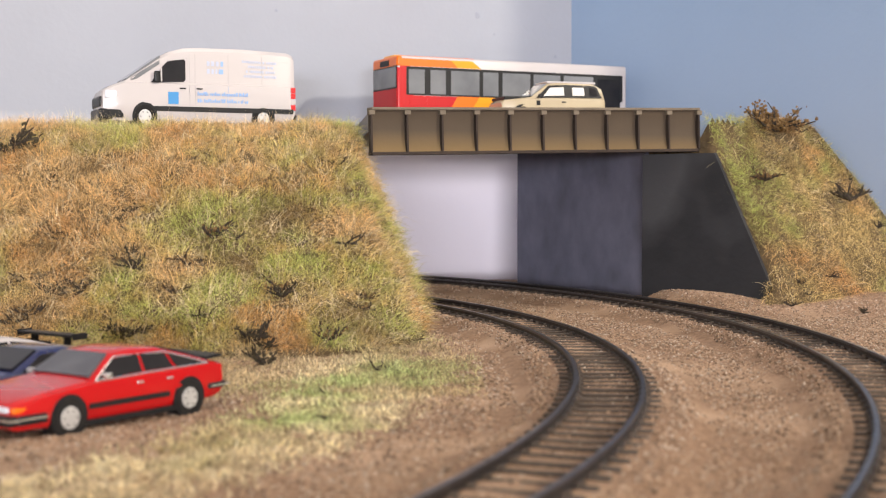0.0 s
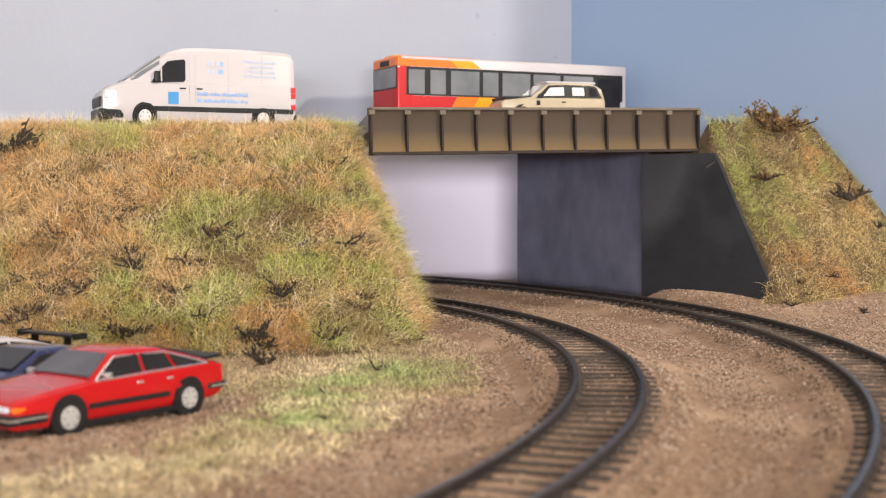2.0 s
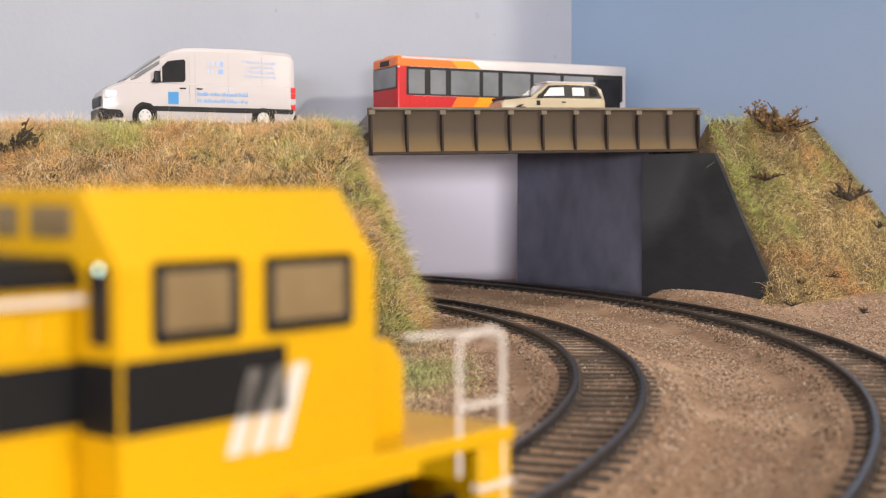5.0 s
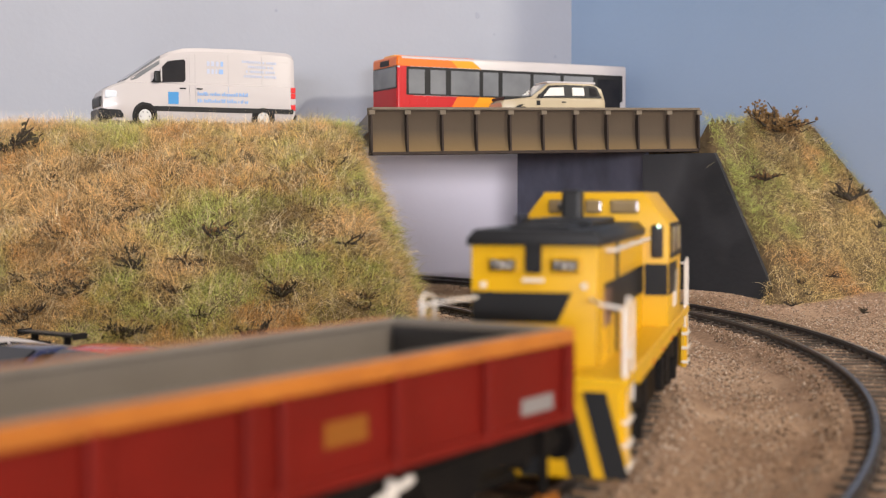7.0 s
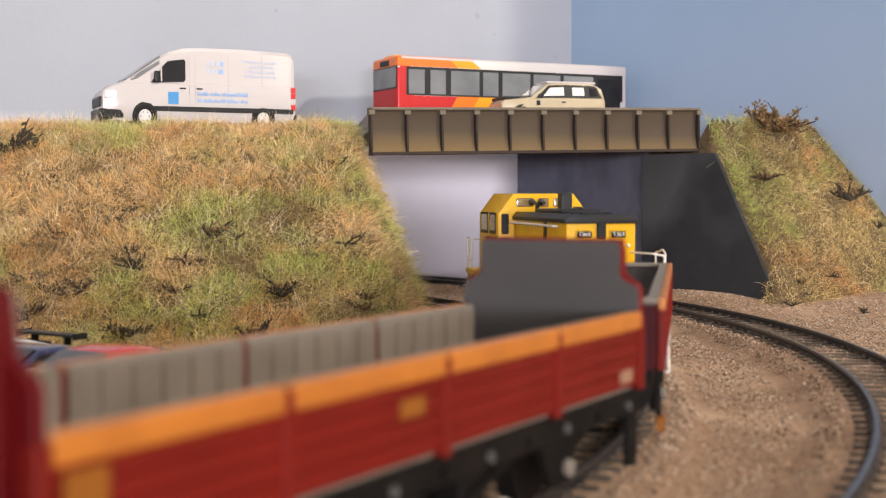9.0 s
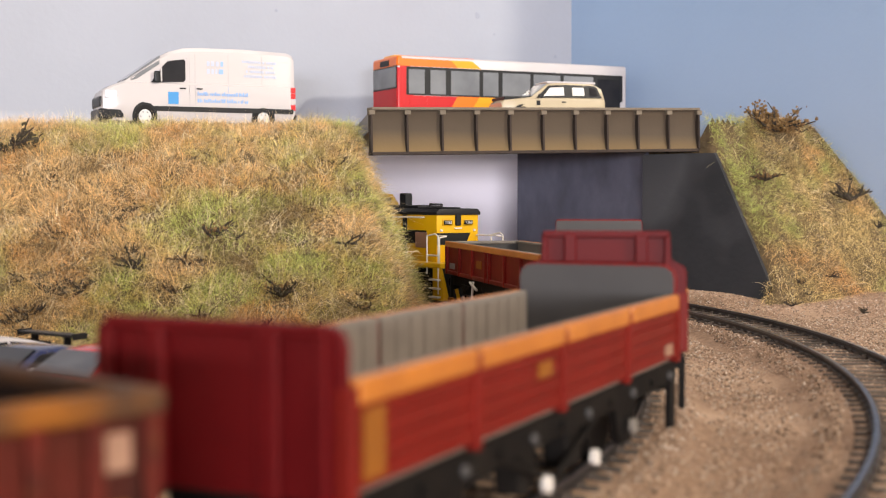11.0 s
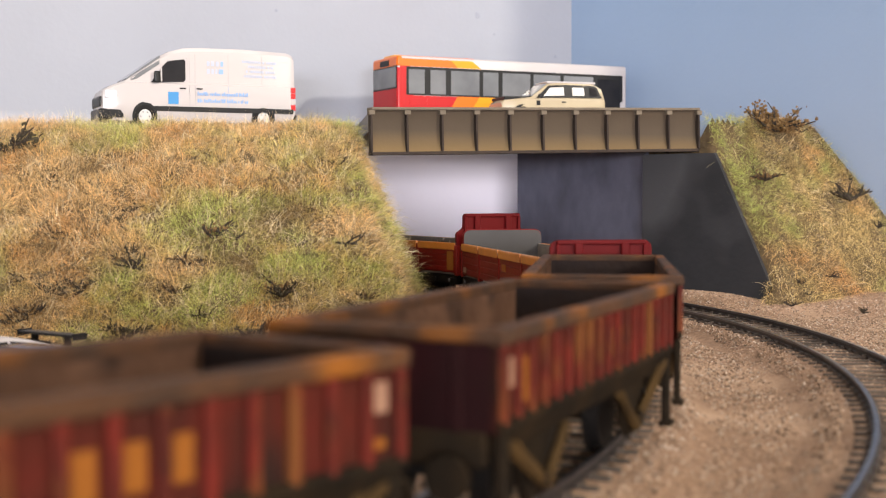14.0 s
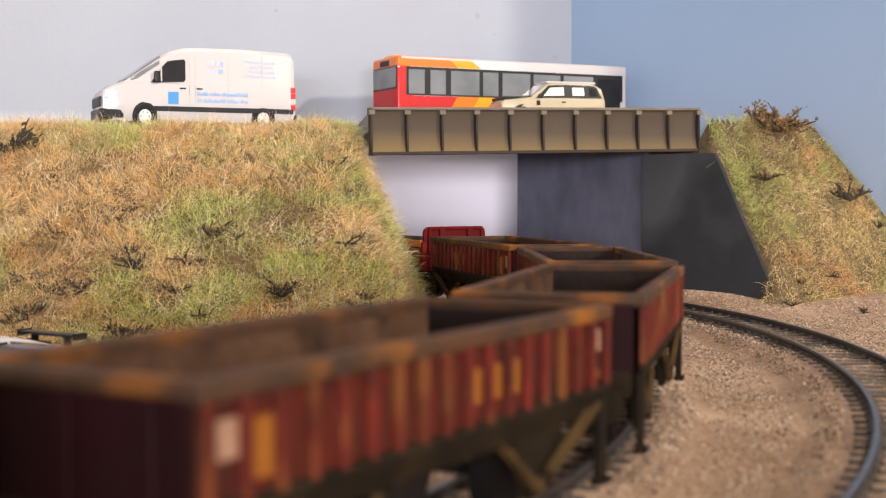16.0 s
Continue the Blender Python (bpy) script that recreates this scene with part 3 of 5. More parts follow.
def coupe(x, y, rz, paint, label, wing, h=15.6, L=28.5):
    t = thing("car", label, "car", x, y, -0.1, rz, "parked model cars")
    k = L / 28.5
    st = [(28.5 * k, 3.4, 6.8, 7.2, 9.5, 8.6), (26 * k, 2.6, 8.2, 8.6, 11.0, 10.0), (17 * k, 2.5, 9.4, 9.9, 11.4, 10.2), (9 * k, 2.5, 9.9, 10.4, 11.5, 10.0),
          (0, 2.5, 10.3, h - 0.3, 11.6, 8.0), (-6 * k, 2.5, 10.4, h, 11.7, 8.1), (-13 * k, 2.6, 10.6, h - 1.2, 11.8, 8.0), (-21 * k, 2.8, 10.8, 11.6, 11.6, 9.2),
          (-27 * k, 3.5, 10.4, 10.9, 11.0, 9.4), (-28.5 * k, 4.2, 9.0, 9.8, 10.2, 9.0)]
    part("body", loft_body(st), paint, t, smooth=35)
    part("windscreen", screen(st, 8.4 * k, 11.0, 9.2, 0.6, h - 0.4, 7.3), "glass", t)
    part("rear_window", screen(st, -20 * k, 12.2, 8.2, -13.8 * k, h - 1.5, 7.2), "glass", t)
    for s in (-1, 1):
        part("side_window", side_panel(st, [(6.5 * k, 0.08), (-5.2 * k, 0.08), (-5.2 * k, 0.85), (0, 0.85)], s), "glass", t)
        part("side_window", side_panel(st, [(-6 * k, 0.08), (-17 * k, 0.08), (-13 * k, 0.8), (-6 * k, 0.85)], s), "glass", t)
        part("door_mirror", B(4.6, 6.4, s * 11.4 - 0.3, s * 11.4 + 1.3, 10.3, 11.6, 0.4, 2), "hub", t)
        part("headlamp", B(25.2 * k, 27.4 * k, s * 8.0 - 2, s * 8.0 + 2, 6.6, 7.9, 0.3), "lamp_clear", t)
        for q in (17.5 * k, -17.5 * k):
            wheel(t, q, s * 11.5, 4.2, 4.2)
    part("front_bumper", B(26.5 * k, 28.9 * k, -9.4, 9.4, 3.2, 5.2, 0.5, 2), "black_trim", t)
    if wing:
        w = part("rear_wing", B(-29 * k, -24.5 * k, -11.8, 11.8, 13.2, 14.0, 0.35, 2), "black_trim", t, "black rear wing on two struts")
        for s in (-1, 1):
            part("wing_strut", B(-27.5 * k, -25.5 * k, s * 7 - 0.4, s * 7 + 0.4, 10.3, 13.4), "black_trim", w)
            part("end_plate", B(-29.4 * k, -24.2 * k, s * 11.8 - 0.3, s * 11.8 + 0.3, 12.6, 14.4, 0.2), "black_trim", w)
    return t


coupe(-103.5, 323.5, 235, "navy", "dark navy blue model saloon parked beside a red hatchback", False, 15.2, 30)
coupe(-124.0, 348, 235, "white", "white model sports coupe with a black rear wing", True, 14.8, 28)


def van(x, y, z, rz):
    t = thing("van", "white high-roofed delivery van with faint blue sign-writing", "van", x, y, z, rz)
    st = [(48.5, 4.4, 12.6, 13.6, 9.6, 8.6), (47.4, 3.4, 14.6, 15.6, 11.6, 10.4), (44, 3.0, 17.0, 17.8, 12.8, 11.2), (37, 3.0, 19.2, 20.2, 13.1, 11.6),
          (19.5, 3.0, 19.4, 31.6, 13.2, 10.8), (15.5, 3.0, 19.4, 33.4, 13.2, 11.0), (9, 3.0, 19.4, 35.0, 13.2, 11.4), (1, 3.0, 19.4, 35.5, 13.2, 11.6), (-20, 3.0, 19.4, 35.6, 13.2, 11.8),
          (-43, 3.0, 19.4, 34.9, 13.2, 11.6), (-46, 3.2, 19.2, 33.9, 13.0, 11.2), (-47, 4.0, 18.8, 32.6, 12.6, 10.8)]
    part("body", loft_body(st), "white", t, smooth=30)
    part("windscreen", screen(st, 36.4, 20.8, 11.4, 20.2, 31.2, 10.3), "glass_grey", t)
    for s in (-1, 1):
        part("screen_corner", side_panel(st, [(34.5, 0.35), (31.5, 0.40), (20.5, 0.80), (20.5, 0.97), (34.5, 0.97)], s, 0.3), "glass_grey", t)
        w = part("cab_window", side_panel(st, [(25.0, 0.0), (9.2, 0.04), (8.2, 0.12), (8.2, 0.70), (8.9, 0.76), (16.5, 0.80), (18.5, 0.70)], s, 0.55), "glass", t)
        part("window_pillar", B(19.6, 20.3, min(s * 12.2, s * 13.05), max(s * 12.2, s * 13.05), 20.2, 25.8), "white", w)
        part("side_stripe", B(-46, 23.5, s * 13.15 - 0.2, s * 13.15 + 0.25, 7.4, 9.6, 0.1), "black_trim", t)
        part("side_stripe", B(38, 45, s * 12.6 - 0.3, s * 12.6 + 0.25, 4.2, 7.8, 0.2), "black_trim", t)
        part("headlamp", B(40.5, 46.6, min(s * 11.0, s * 12.85), max(s * 11.0, s * 12.85), 12.4, 16.0, 0.9, 2), "lamp_clear", t)
        part("door_mirror", B(21.0, 23.6, min(s * 12.6, s * 15.2), max(s * 12.6, s * 15.2), 19.6, 24.6, 0.7, 2), "black_trim", t)
        for k in range(2):
            part("door_handle", B(8.2 - k * 8.2, 11.2 - k * 8.2, s * 13.2, s * 13.55, 17.2, 17.8, 0.1), "black_trim", t)
        part("door_seam", B(6.2, 6.42, s * 13.05, s * 13.26, 6, 19), "white_seam", t)
        part("door_seam", B(3.4, 3.62, s * 13.05, s * 13.26, 6, 19), "white_seam", t)
        part("door_seam", B(-13.0, -12.78, s * 13.05, s * 13.32, 6, 19), "print_pale", t)
        for q in (6.3, 3.5, -12.9, -30.0):
            part("panel_seam", side_panel(st, [(q, 0.02), (q - 0.28, 0.02), (q - 0.28, 0.93), (q, 0.93)], s, 0.12), "white_seam", t)
        part("panel_moulding", side_panel(st, [(9.5, 0.08), (-45, 0.08), (-45, 0.11), (9.5, 0.11)], s, 0.16), "white", t)
        part("panel_moulding", side_panel(st, [(9.5, 0.80), (-44, 0.80), (-44, 0.83), (9.5, 0.83)], s, 0.2), "white", t)
        for k, mat in enumerate(("lamp_red", "white", "lamp_red", "lamp_red")):
            part("tail_lamp", B(-47.2, -44.8, s * 12.6 - 0.5, s * 12.6 + 0.62, 9.2 + k * 2.6, 11.6 + k * 2.6, 0.15), mat, t)
        # printed panels: square badge, emblem, lines of unreadable lettering
        part("badge", B(11.8, 16.8, s * 13.1, s * 13.42, 10.6, 15.8), "print_square", t)
        for z0, x0, x1 in ((14.6, -22.5, 2.5), (11.6, -22.5, 2.5)):
            xx = x1
            rnd = random.Random(int(z0 * 10))
            while xx > x0:
                w = rnd.uniform(0.45, 0.85)
                part("lettering", B(xx - w, xx, s * 13.1, s * 13.4, z0, z0 + rnd.choice((1.1, 1.1, 1.7))), "print_blue", t)
                xx -= w + (0.28 if rnd.random() < 0.9 else 0.8)
        for row, (f, x0, x1) in enumerate(((0.70, -38, -20), (0.55, -36, -23), (0.40, -37, -22), (0.25, -38, -21))):
            xx = x1
            rnd = random.Random(row)
            while xx > x0:
                w = rnd.uniform(0.5, 0.9)
                part("lettering", side_panel(st, [(xx - w, f), (xx, f), (xx, f + 0.075), (xx - w, f + 0.075)], s, 0.2), "print_pale", t)
                xx -= w + (0.35 if rnd.random() < 0.85 else 1.0)
        for f, x0, w in ((0.56, -2.5, 1.3), (0.56, -4.7, 1.3), (0.56, -6.9, 1.4), (0.56, -9.3, 1.3), (0.32, -2.5, 1.3), (0.32, -4.7, 1.1), (0.32, -6.7, 0.9), (0.32, -8.3, 2.3)):
            part("emblem", side_panel(st, [(x0 - w, f), (x0, f), (x0, f + 0.15), (x0 - w, f + 0.15)], s, 0.2), "print_blue" if x0 < -7.5 else "print_pale", t)
        for q in (28, -30.5):
            wheel(t, q, s * 13.1, 5.0, 4.6)
    part("grille", B(45.6, 49.0, -10.6, 10.6, 8.8, 13.4, 0.9, 2), "black_trim", t)
    part("front_bumper", B(43.0, 49.4, -12.4, 12.4, 3.2, 8.2, 1.2, 2), "black_trim", t)
    part("rear_bumper", B(-48.0, -45, -12.4, 12.4, 4.0, 7.2, 0.5, 2), "black_trim", t)
    return t


van(-120, 650, 83.6, 204).scale = (0.98, 1.0, 1.09)


def bus(x, y, z, rz):
    t = thing("bus", "single-deck city bus in white, red and orange livery", "bus", x, y, z, rz)
    L, W, H = 71, 16.5, 38.0

    bm = B(-L, L, -W, W, 4, H, 1.6, 3)
    part("body", bm, "white", t, smooth=40)

    def sides(name, pts, mat, out=0.12, mirror=(-1, 1)):
        for s in mirror:
            b2 = bmesh.new()
            prism(b2, pts, s * (W - 0.3), s * (W + out), "y")
            part(name, b2, mat, t)
    sides("livery_panel", [(44, 4.2), (L - 1.4, 4.2), (L - 1.4, H - 1.6), (64, H - 1.6), (62, 17), (36, 17)], "bus_red", 0.10)
    sides("livery_panel", [(31, 4.2), (44, 4.2), (36, 17.2), (23, 17.2)], "bus_orange", 0.13)
    sides("livery_panel", [(20, 4.2), (31, 4.2), (23, 17.2), (11, 17.2)], "bus_amber", 0.16)
    sides("livery_panel", [(36, 32.6), (L - 1.5, 32.6), (L - 1.5, H - 1.4), (40, H - 1.4)], "bus_orange", 0.16)
    sides("livery_panel", [(22, 32.6), (36, 32.6), (40, H - 1.4), (27, H - 1.4)], "bus_amber", 0.14)
    part("front_cap", B(L - 3.2, L + 0.12, -W - 0.12, W + 0.12, 4.2, 32.4, 1.5, 3), "bus_red", t, smooth=40)
    part("front_cap", B(L - 3.2, L + 0.12, -W - 0.12, W + 0.12, 32.0, H + 0.1, 1.5, 3), "bus_orange", t, smooth=40)
    part("roof_panel", B(26, L - 2, -W + 1.2, W - 1.2, H - 0.4, H + 0.18), "bus_orange", t)
    part("roof_pod", B(60, L - 3, -9, 5, H, H + 1.6, 0.7, 2), "bus_amber", t)
    part("front_panel", B(L - 0.4, L + 0.25, -W + 1.0, W - 1.0, 5, 21), "bus_red", t)
    part("front_panel", B(L - 0.4, L + 0.25, -W + 1.0, W - 1.0, 32.5, H - 1.2), "bus_orange", t)
    part("windscreen", B(L - 0.3, L + 0.35, -W + 1.4, W - 1.4, 21.3, 32.2, 0.2), "glass_grey", t)
    part("windscreen_surround", B(L - 0.35, L + 0.28, -W + 0.7, W - 0.7, 20.4, 32.9, 0.2), "black_trim", t)
    part("destination_box", B(L - 0.2, L + 0.45, -6, 6, 33.2, 36.4, 0.2), "black_trim", t)
    for s in (-1, 1):
        band = part("window_band", B(-L + 3.0, 66, s * W - 0.3, s * W + 0.2, 17.2, 32.4), "black_trim", t)
        for a, b in ((55.4, 64.6), (43.1, 52.1), (23.0, 40.0), (11.5, 20.8), (-8.2, 9.0), (-27.2, -10.3), (-48.6, -29.4)):
            part("pane", B(a, b, s * W - 0.2, s * W + 0.34, 18.0, 31.0, 0.12), "glass_grey", band)
        part("pane", B(-66.5, -51.5, s * W - 0.2, s * W + 0.34, 9.5, 30.0, 0.12), "glass", band)
        part("door", B(54, 64, s * W - 0.2, s * W + 0.3, 5.5, 16.6, 0.1), "bus_red", t)
        for q in (42, -38):
            wheel(t, q, s * (W - 0.2), 6.2, 5)
    part("rear_panel", B(-L - 0.2, -L + 0.4, -W + 1.5, W - 1.5, 6, 33), "white", t)
    return t


bus(33.8, 758.6, 88.5, 205.6).scale = (1.02, 1.02, 1.0)


def suv(x, y, z, rz):
    t = thing("suv", "beige model off-road car with a white roof and black pillars", "car", x, y, z, rz)
    st = [(30, 4.6, 11.2, 11.8, 10.8, 9.8), (28.5, 3.8, 12.6, 13.2, 11.8, 10.8), (18, 3.6, 13.8, 14.6, 12.1, 11.0), (13.5, 3.6, 14.2, 15.0, 12.2, 11.0),
          (3.5, 3.6, 14.6, 22.9, 12.3, 9.8), (-4, 3.6, 14.6, 23.6, 12.3, 10.0), (-23, 3.6, 14.7, 23.4, 12.3, 9.8), (-28, 3.8, 14.6, 20.5, 12.1, 10.2), (-29.6, 4.4, 13.6, 14.6, 11.6, 10.6)]
    part("body", loft_body(st), "cream", t, smooth=35)
    part("windscreen", screen(st, 13.0, 15.7, 10.4, 4.2, 22.6, 9.2), "glass_grey", t)
    # black sheet laid over the beige bonnet to paint its dark reflections
    part("bonnet_panel", B(14.0, 28.5, -11.0, 11.0, 13.4, 15.4, 0.6, 2), "black_trim", t, "black bonnet panel standing in for dark reflections")
    bm = bmesh.new()
    box(bm, -25, 3.8, -9.3, 9.3, 23.0, 24.3, 0.6, 2)
    part("roof", bm, "white", t, "white roof")
    for s in (-1, 1):
        for a, b, c, d in ((10.5, 3.2, -4, -4), (-4, -4, -13.5, -13.5), (-13.5, -13.5, -23, -23), (-23, -23, -27.6, -25.0)):
            part("pillar_band", side_panel(st, [(a, 0.02), (c, 0.02), (d, 0.93), (b, 0.93)], s, 0.8), "black_trim", t)
        for a, b, c, d, mat in ((6.6, 2.4, -5.4, -5.4, "glass_reflecting"), (-10.4, -10.4, -17.4, -17.0, "glass_reflecting"), (-20.6, -20.4, -25.8, -24.0, "glass")):
            part("side_window", side_panel(st, [(a, 0.16), (c, 0.16), (d, 0.76), (b, 0.76)], s, 1.05), mat, t)
        part("door_mirror", B(7.2, 9.6, s * 12 - 0.2, s * 12 + 2.0, 14.6, 16.8, 0.5, 2), "black_trim", t)
        part("door_handle", B(-6.5, -4, s * 12.2, s * 12.6, 12.3, 12.8), "black_trim", t)
        part("side_vent", B(8.5, 10.5, s * 12.1, s * 12.45, 10.6, 13.2), "black_trim", t)
        for q in (18.5, -18.2):
            wheel(t, q, s * 12.0, 4.9, 4.4)
    part("front_bumper", B(28.5, 31.2, -11.2, 11.2, 4.6, 8.4, 0.5, 2), "black_trim", t)
    return t


suv(54.5, 701, 88.5, 196).scale = (0.95, 0.95, 0.93)
# ---- rolling stock: x forward, z from the ground, rail head at 6 ----
def axle_set(t, x, r=6.0, frame_mat="frame_black", yf=13.6, spring=True):
    bm = bmesh.new()
    for s in (-1, 1):
        rod(bm, (x, s * 7.1, 6 + r), (x, s * 9.4, 6 + r), r, 20)
        rod(bm, (x, s * 6.6, 6 + r), (x, s * 7.1, 6 + r), r * 1.12, 20)
    rod(bm, (x, -9, 6 + r), (x, 9, 6 + r), 1.1, 8)
    part("wheelset", bm, "frame_black", t, smooth=40)
    for s in (-1, 1):
        bm = bmesh.new()
        prism(bm, [(x - 8.5, 19.0), (x - 3.0, 9.0), (x + 3.0, 9.0), (x + 8.5, 19.0)], s * yf - 0.7, s * yf + 0.7, "y")
        box(bm, x - 2.0, x + 2.0, s * yf - 1.0, s * yf + 1.8, 10.2, 13.6, 0.4)
        if spring:
            for k in range(4):
                box(bm, x - 7.5 + 1.6 * k, x + 7.5 - 1.6 * k, s * yf, s * yf + 1.5, 16.6 - 0.7 * k, 17.2 - 0.7 * k)
        part("axle_guard", bm, frame_mat, t)
        bm = bmesh.new()
        rod(bm, (x, s * (yf + 1.6), 11.9), (x, s * (yf + 2.5), 11.9), 1.3, 12)
        part("axle_box_cover", bm, frame_mat if frame_mat != "frame_black" else "wagon_grey", t, smooth=40)


def couplings(t, L, z=15.0, mat="frame_black"):
    for e in (-1, 1):
        for s in (-1, 1):
            bm = bmesh.new()
            rod(bm, (e * (L - 1), s * 11, z + 1.5), (e * (L + 4.2), s * 11, z + 1.5), 1.1, 10)
            rod(bm, (e * (L + 4.2), s * 11, z + 1.5), (e * (L + 5.0), s * 11, z + 1.5), 3.0, 16)
            part("buffer", bm, mat, t, smooth=40)
        part("coupling", B(min(e * (L - 4), e * (L + 8)), max(e * (L - 4), e * (L + 8)), -2.2, 2.2, 8.6, 10.4, 0.3), "frame_black", t)


def ballast_wagon():
    t = thing("ballast_wagon", "red open ballast wagon with orange rim and grey inside", "wagon", group="wagons of the train")
    L, W, zb, zt = 64.0, 15.9, 20.3, 33.4
    for s in (-1, 1):
        side = part("side", B(-L, L, min(s * (W - 1.6), s * (W - 0.6)), max(s * (W - 1.6), s * (W - 0.6)), zb, zt - 0.6), "wagon_red", t)
        part("side_lining", B(-L + 1.2, L - 1.2, min(s * (W - 2.0), s * (W - 1.55)), max(s * (W - 2.0), s * (W - 1.55)), 22, zt - 0.7), "wagon_grey", side)
        part("rim", B(-L - 0.3, L + 0.3, min(s * (W - 0.9), s * (W + 0.35)), max(s * (W - 0.9), s * (W + 0.35)), zt - 2.2, zt, 0.25), "wagon_rim", side)
        part("rim_top", B(-L, L, min(s * (W - 3.0), s * (W - 0.95)), max(s * (W - 3.0), s * (W - 0.95)), zt - 0.9, zt - 0.1, 0.15), "wagon_grey", side)
        part("bottom_rail", B(-L, L, min(s * (W - 0.8), s * (W + 0.2)), max(s * (W - 0.8), s * (W + 0.2)), zb, zb + 1.5, 0.2), "wagon_red", side)
        for x in (-63.0, -42, -22.5, -2.6, 2.6, 22.5, 42, 63.0):
            part("rib", B(x - 1.1, x + 1.1, min(s * (W - 0.8), s * (W + 0.5)), max(s * (W - 0.8), s * (W + 0.5)), zb, zt - 2.0, 0.2), "wagon_red", side)
        part("emblem", B(9.5, 17.0, s * (W - 0.55) - 0.1, s * (W - 0.55) + 0.1, 24.8, 27.6), "yellow_print", side)
        part("emblem", B(-58, -48, s * (W - 0.55) - 0.1, s * (W - 0.55) + 0.1, 22.5, 29.0), "yellow_print", side)
        part("label_plate", B(51, 59.5, s * (W - 0.55) - 0.1, s * (W - 0.55) + 0.12, 22.6, 24.8), "label_grey", side)
        part("solebar", B(-L + 1, L - 1, s * 13.2 - 0.8, s * 13.2 + 0.8, 16.0, 20.6), "frame_black", t)
    for e in (-1, 1):
        end = part("end", B(min(e * (L - 1.3), e * L), max(e * (L - 1.3), e * L), -W + 0.8, W - 0.8, zb, zt - 0.5), "wagon_maroon", t)
        part("end_lining", B(min(e * (L - 1.7), e * (L - 1.25)), max(e * (L - 1.7), e * (L - 1.25)), -W + 2, W - 2, 22, zt - 0.7), "wagon_dark", end)
        part("end_rim", B(min(e * (L - 2.4), e * (L + 0.3)), max(e * (L - 2.4), e * (L + 0.3)), -W + 1, W - 1, zt - 1.2, zt, 0.25), "wagon_grey", end)
        for y in (-9, 9):
            part("end_post", B(min(e * (L - 0.1), e * (L + 0.9)), max(e * (L - 0.1), e * (L + 0.9)), y - 1, y + 1, zb, zt - 1.3, 0.2), "wagon_maroon", end)
    part("floor", B(-L + 1, L - 1, -W + 1.5, W - 1.5, 20.5, 22.2), "wagon_grey", t)
    part("underframe", B(-L + 4, L - 4, -8, 8, 16.0, 20.4), "frame_black", t)
    for x in (-36, 36):
        axle_set(t, x)
    for s in (-1, 1):
        bm = bmesh.new()
        tube(bm, [(21, s * 15.6, 19.5), (23, s * 15.8, 9.6), (19.5, s * 15.8, 9.2)], 0.5, 8)
        tube(bm, [(25, s * 15.8, 19.0), (15, s * 15.8, 16.8)], 0.5, 8)
        part("brake_lever", bm, "white_metal", t, "white-painted brake lever")
        bm = bmesh.new()
        tube(bm, [(14, s * 14, 17.5), (2, s * 14, 10), (-10, s * 14, 17.5)], 0.6, 6)
        box(bm, -1, 4, s * 14 - 1, s * 14 + 1, 9.2, 16.5, 0.3)
        part("brake_gear", bm, "frame_black", t)
        part("step", B(55, 60, s * 15.4 - 0.8, s * 15.4 + 0.8, 8.4, 11.0, 0.2), "yellow_print", t, "yellow-painted step")
        part("step", B(-60, -55, s * 15.4 - 0.8, s * 15.4 + 0.8, 8.4, 11.0, 0.2), "yellow_print", t, "yellow-painted step")
        for x in (-57.5, 57.5):
            part("step_hanger", B(x - 0.5, x + 0.5, s * 15.0 - 0.5, s * 15.0 + 0.5, 9.2, 20), "frame_black", t)
    couplings(t, L)
    return t


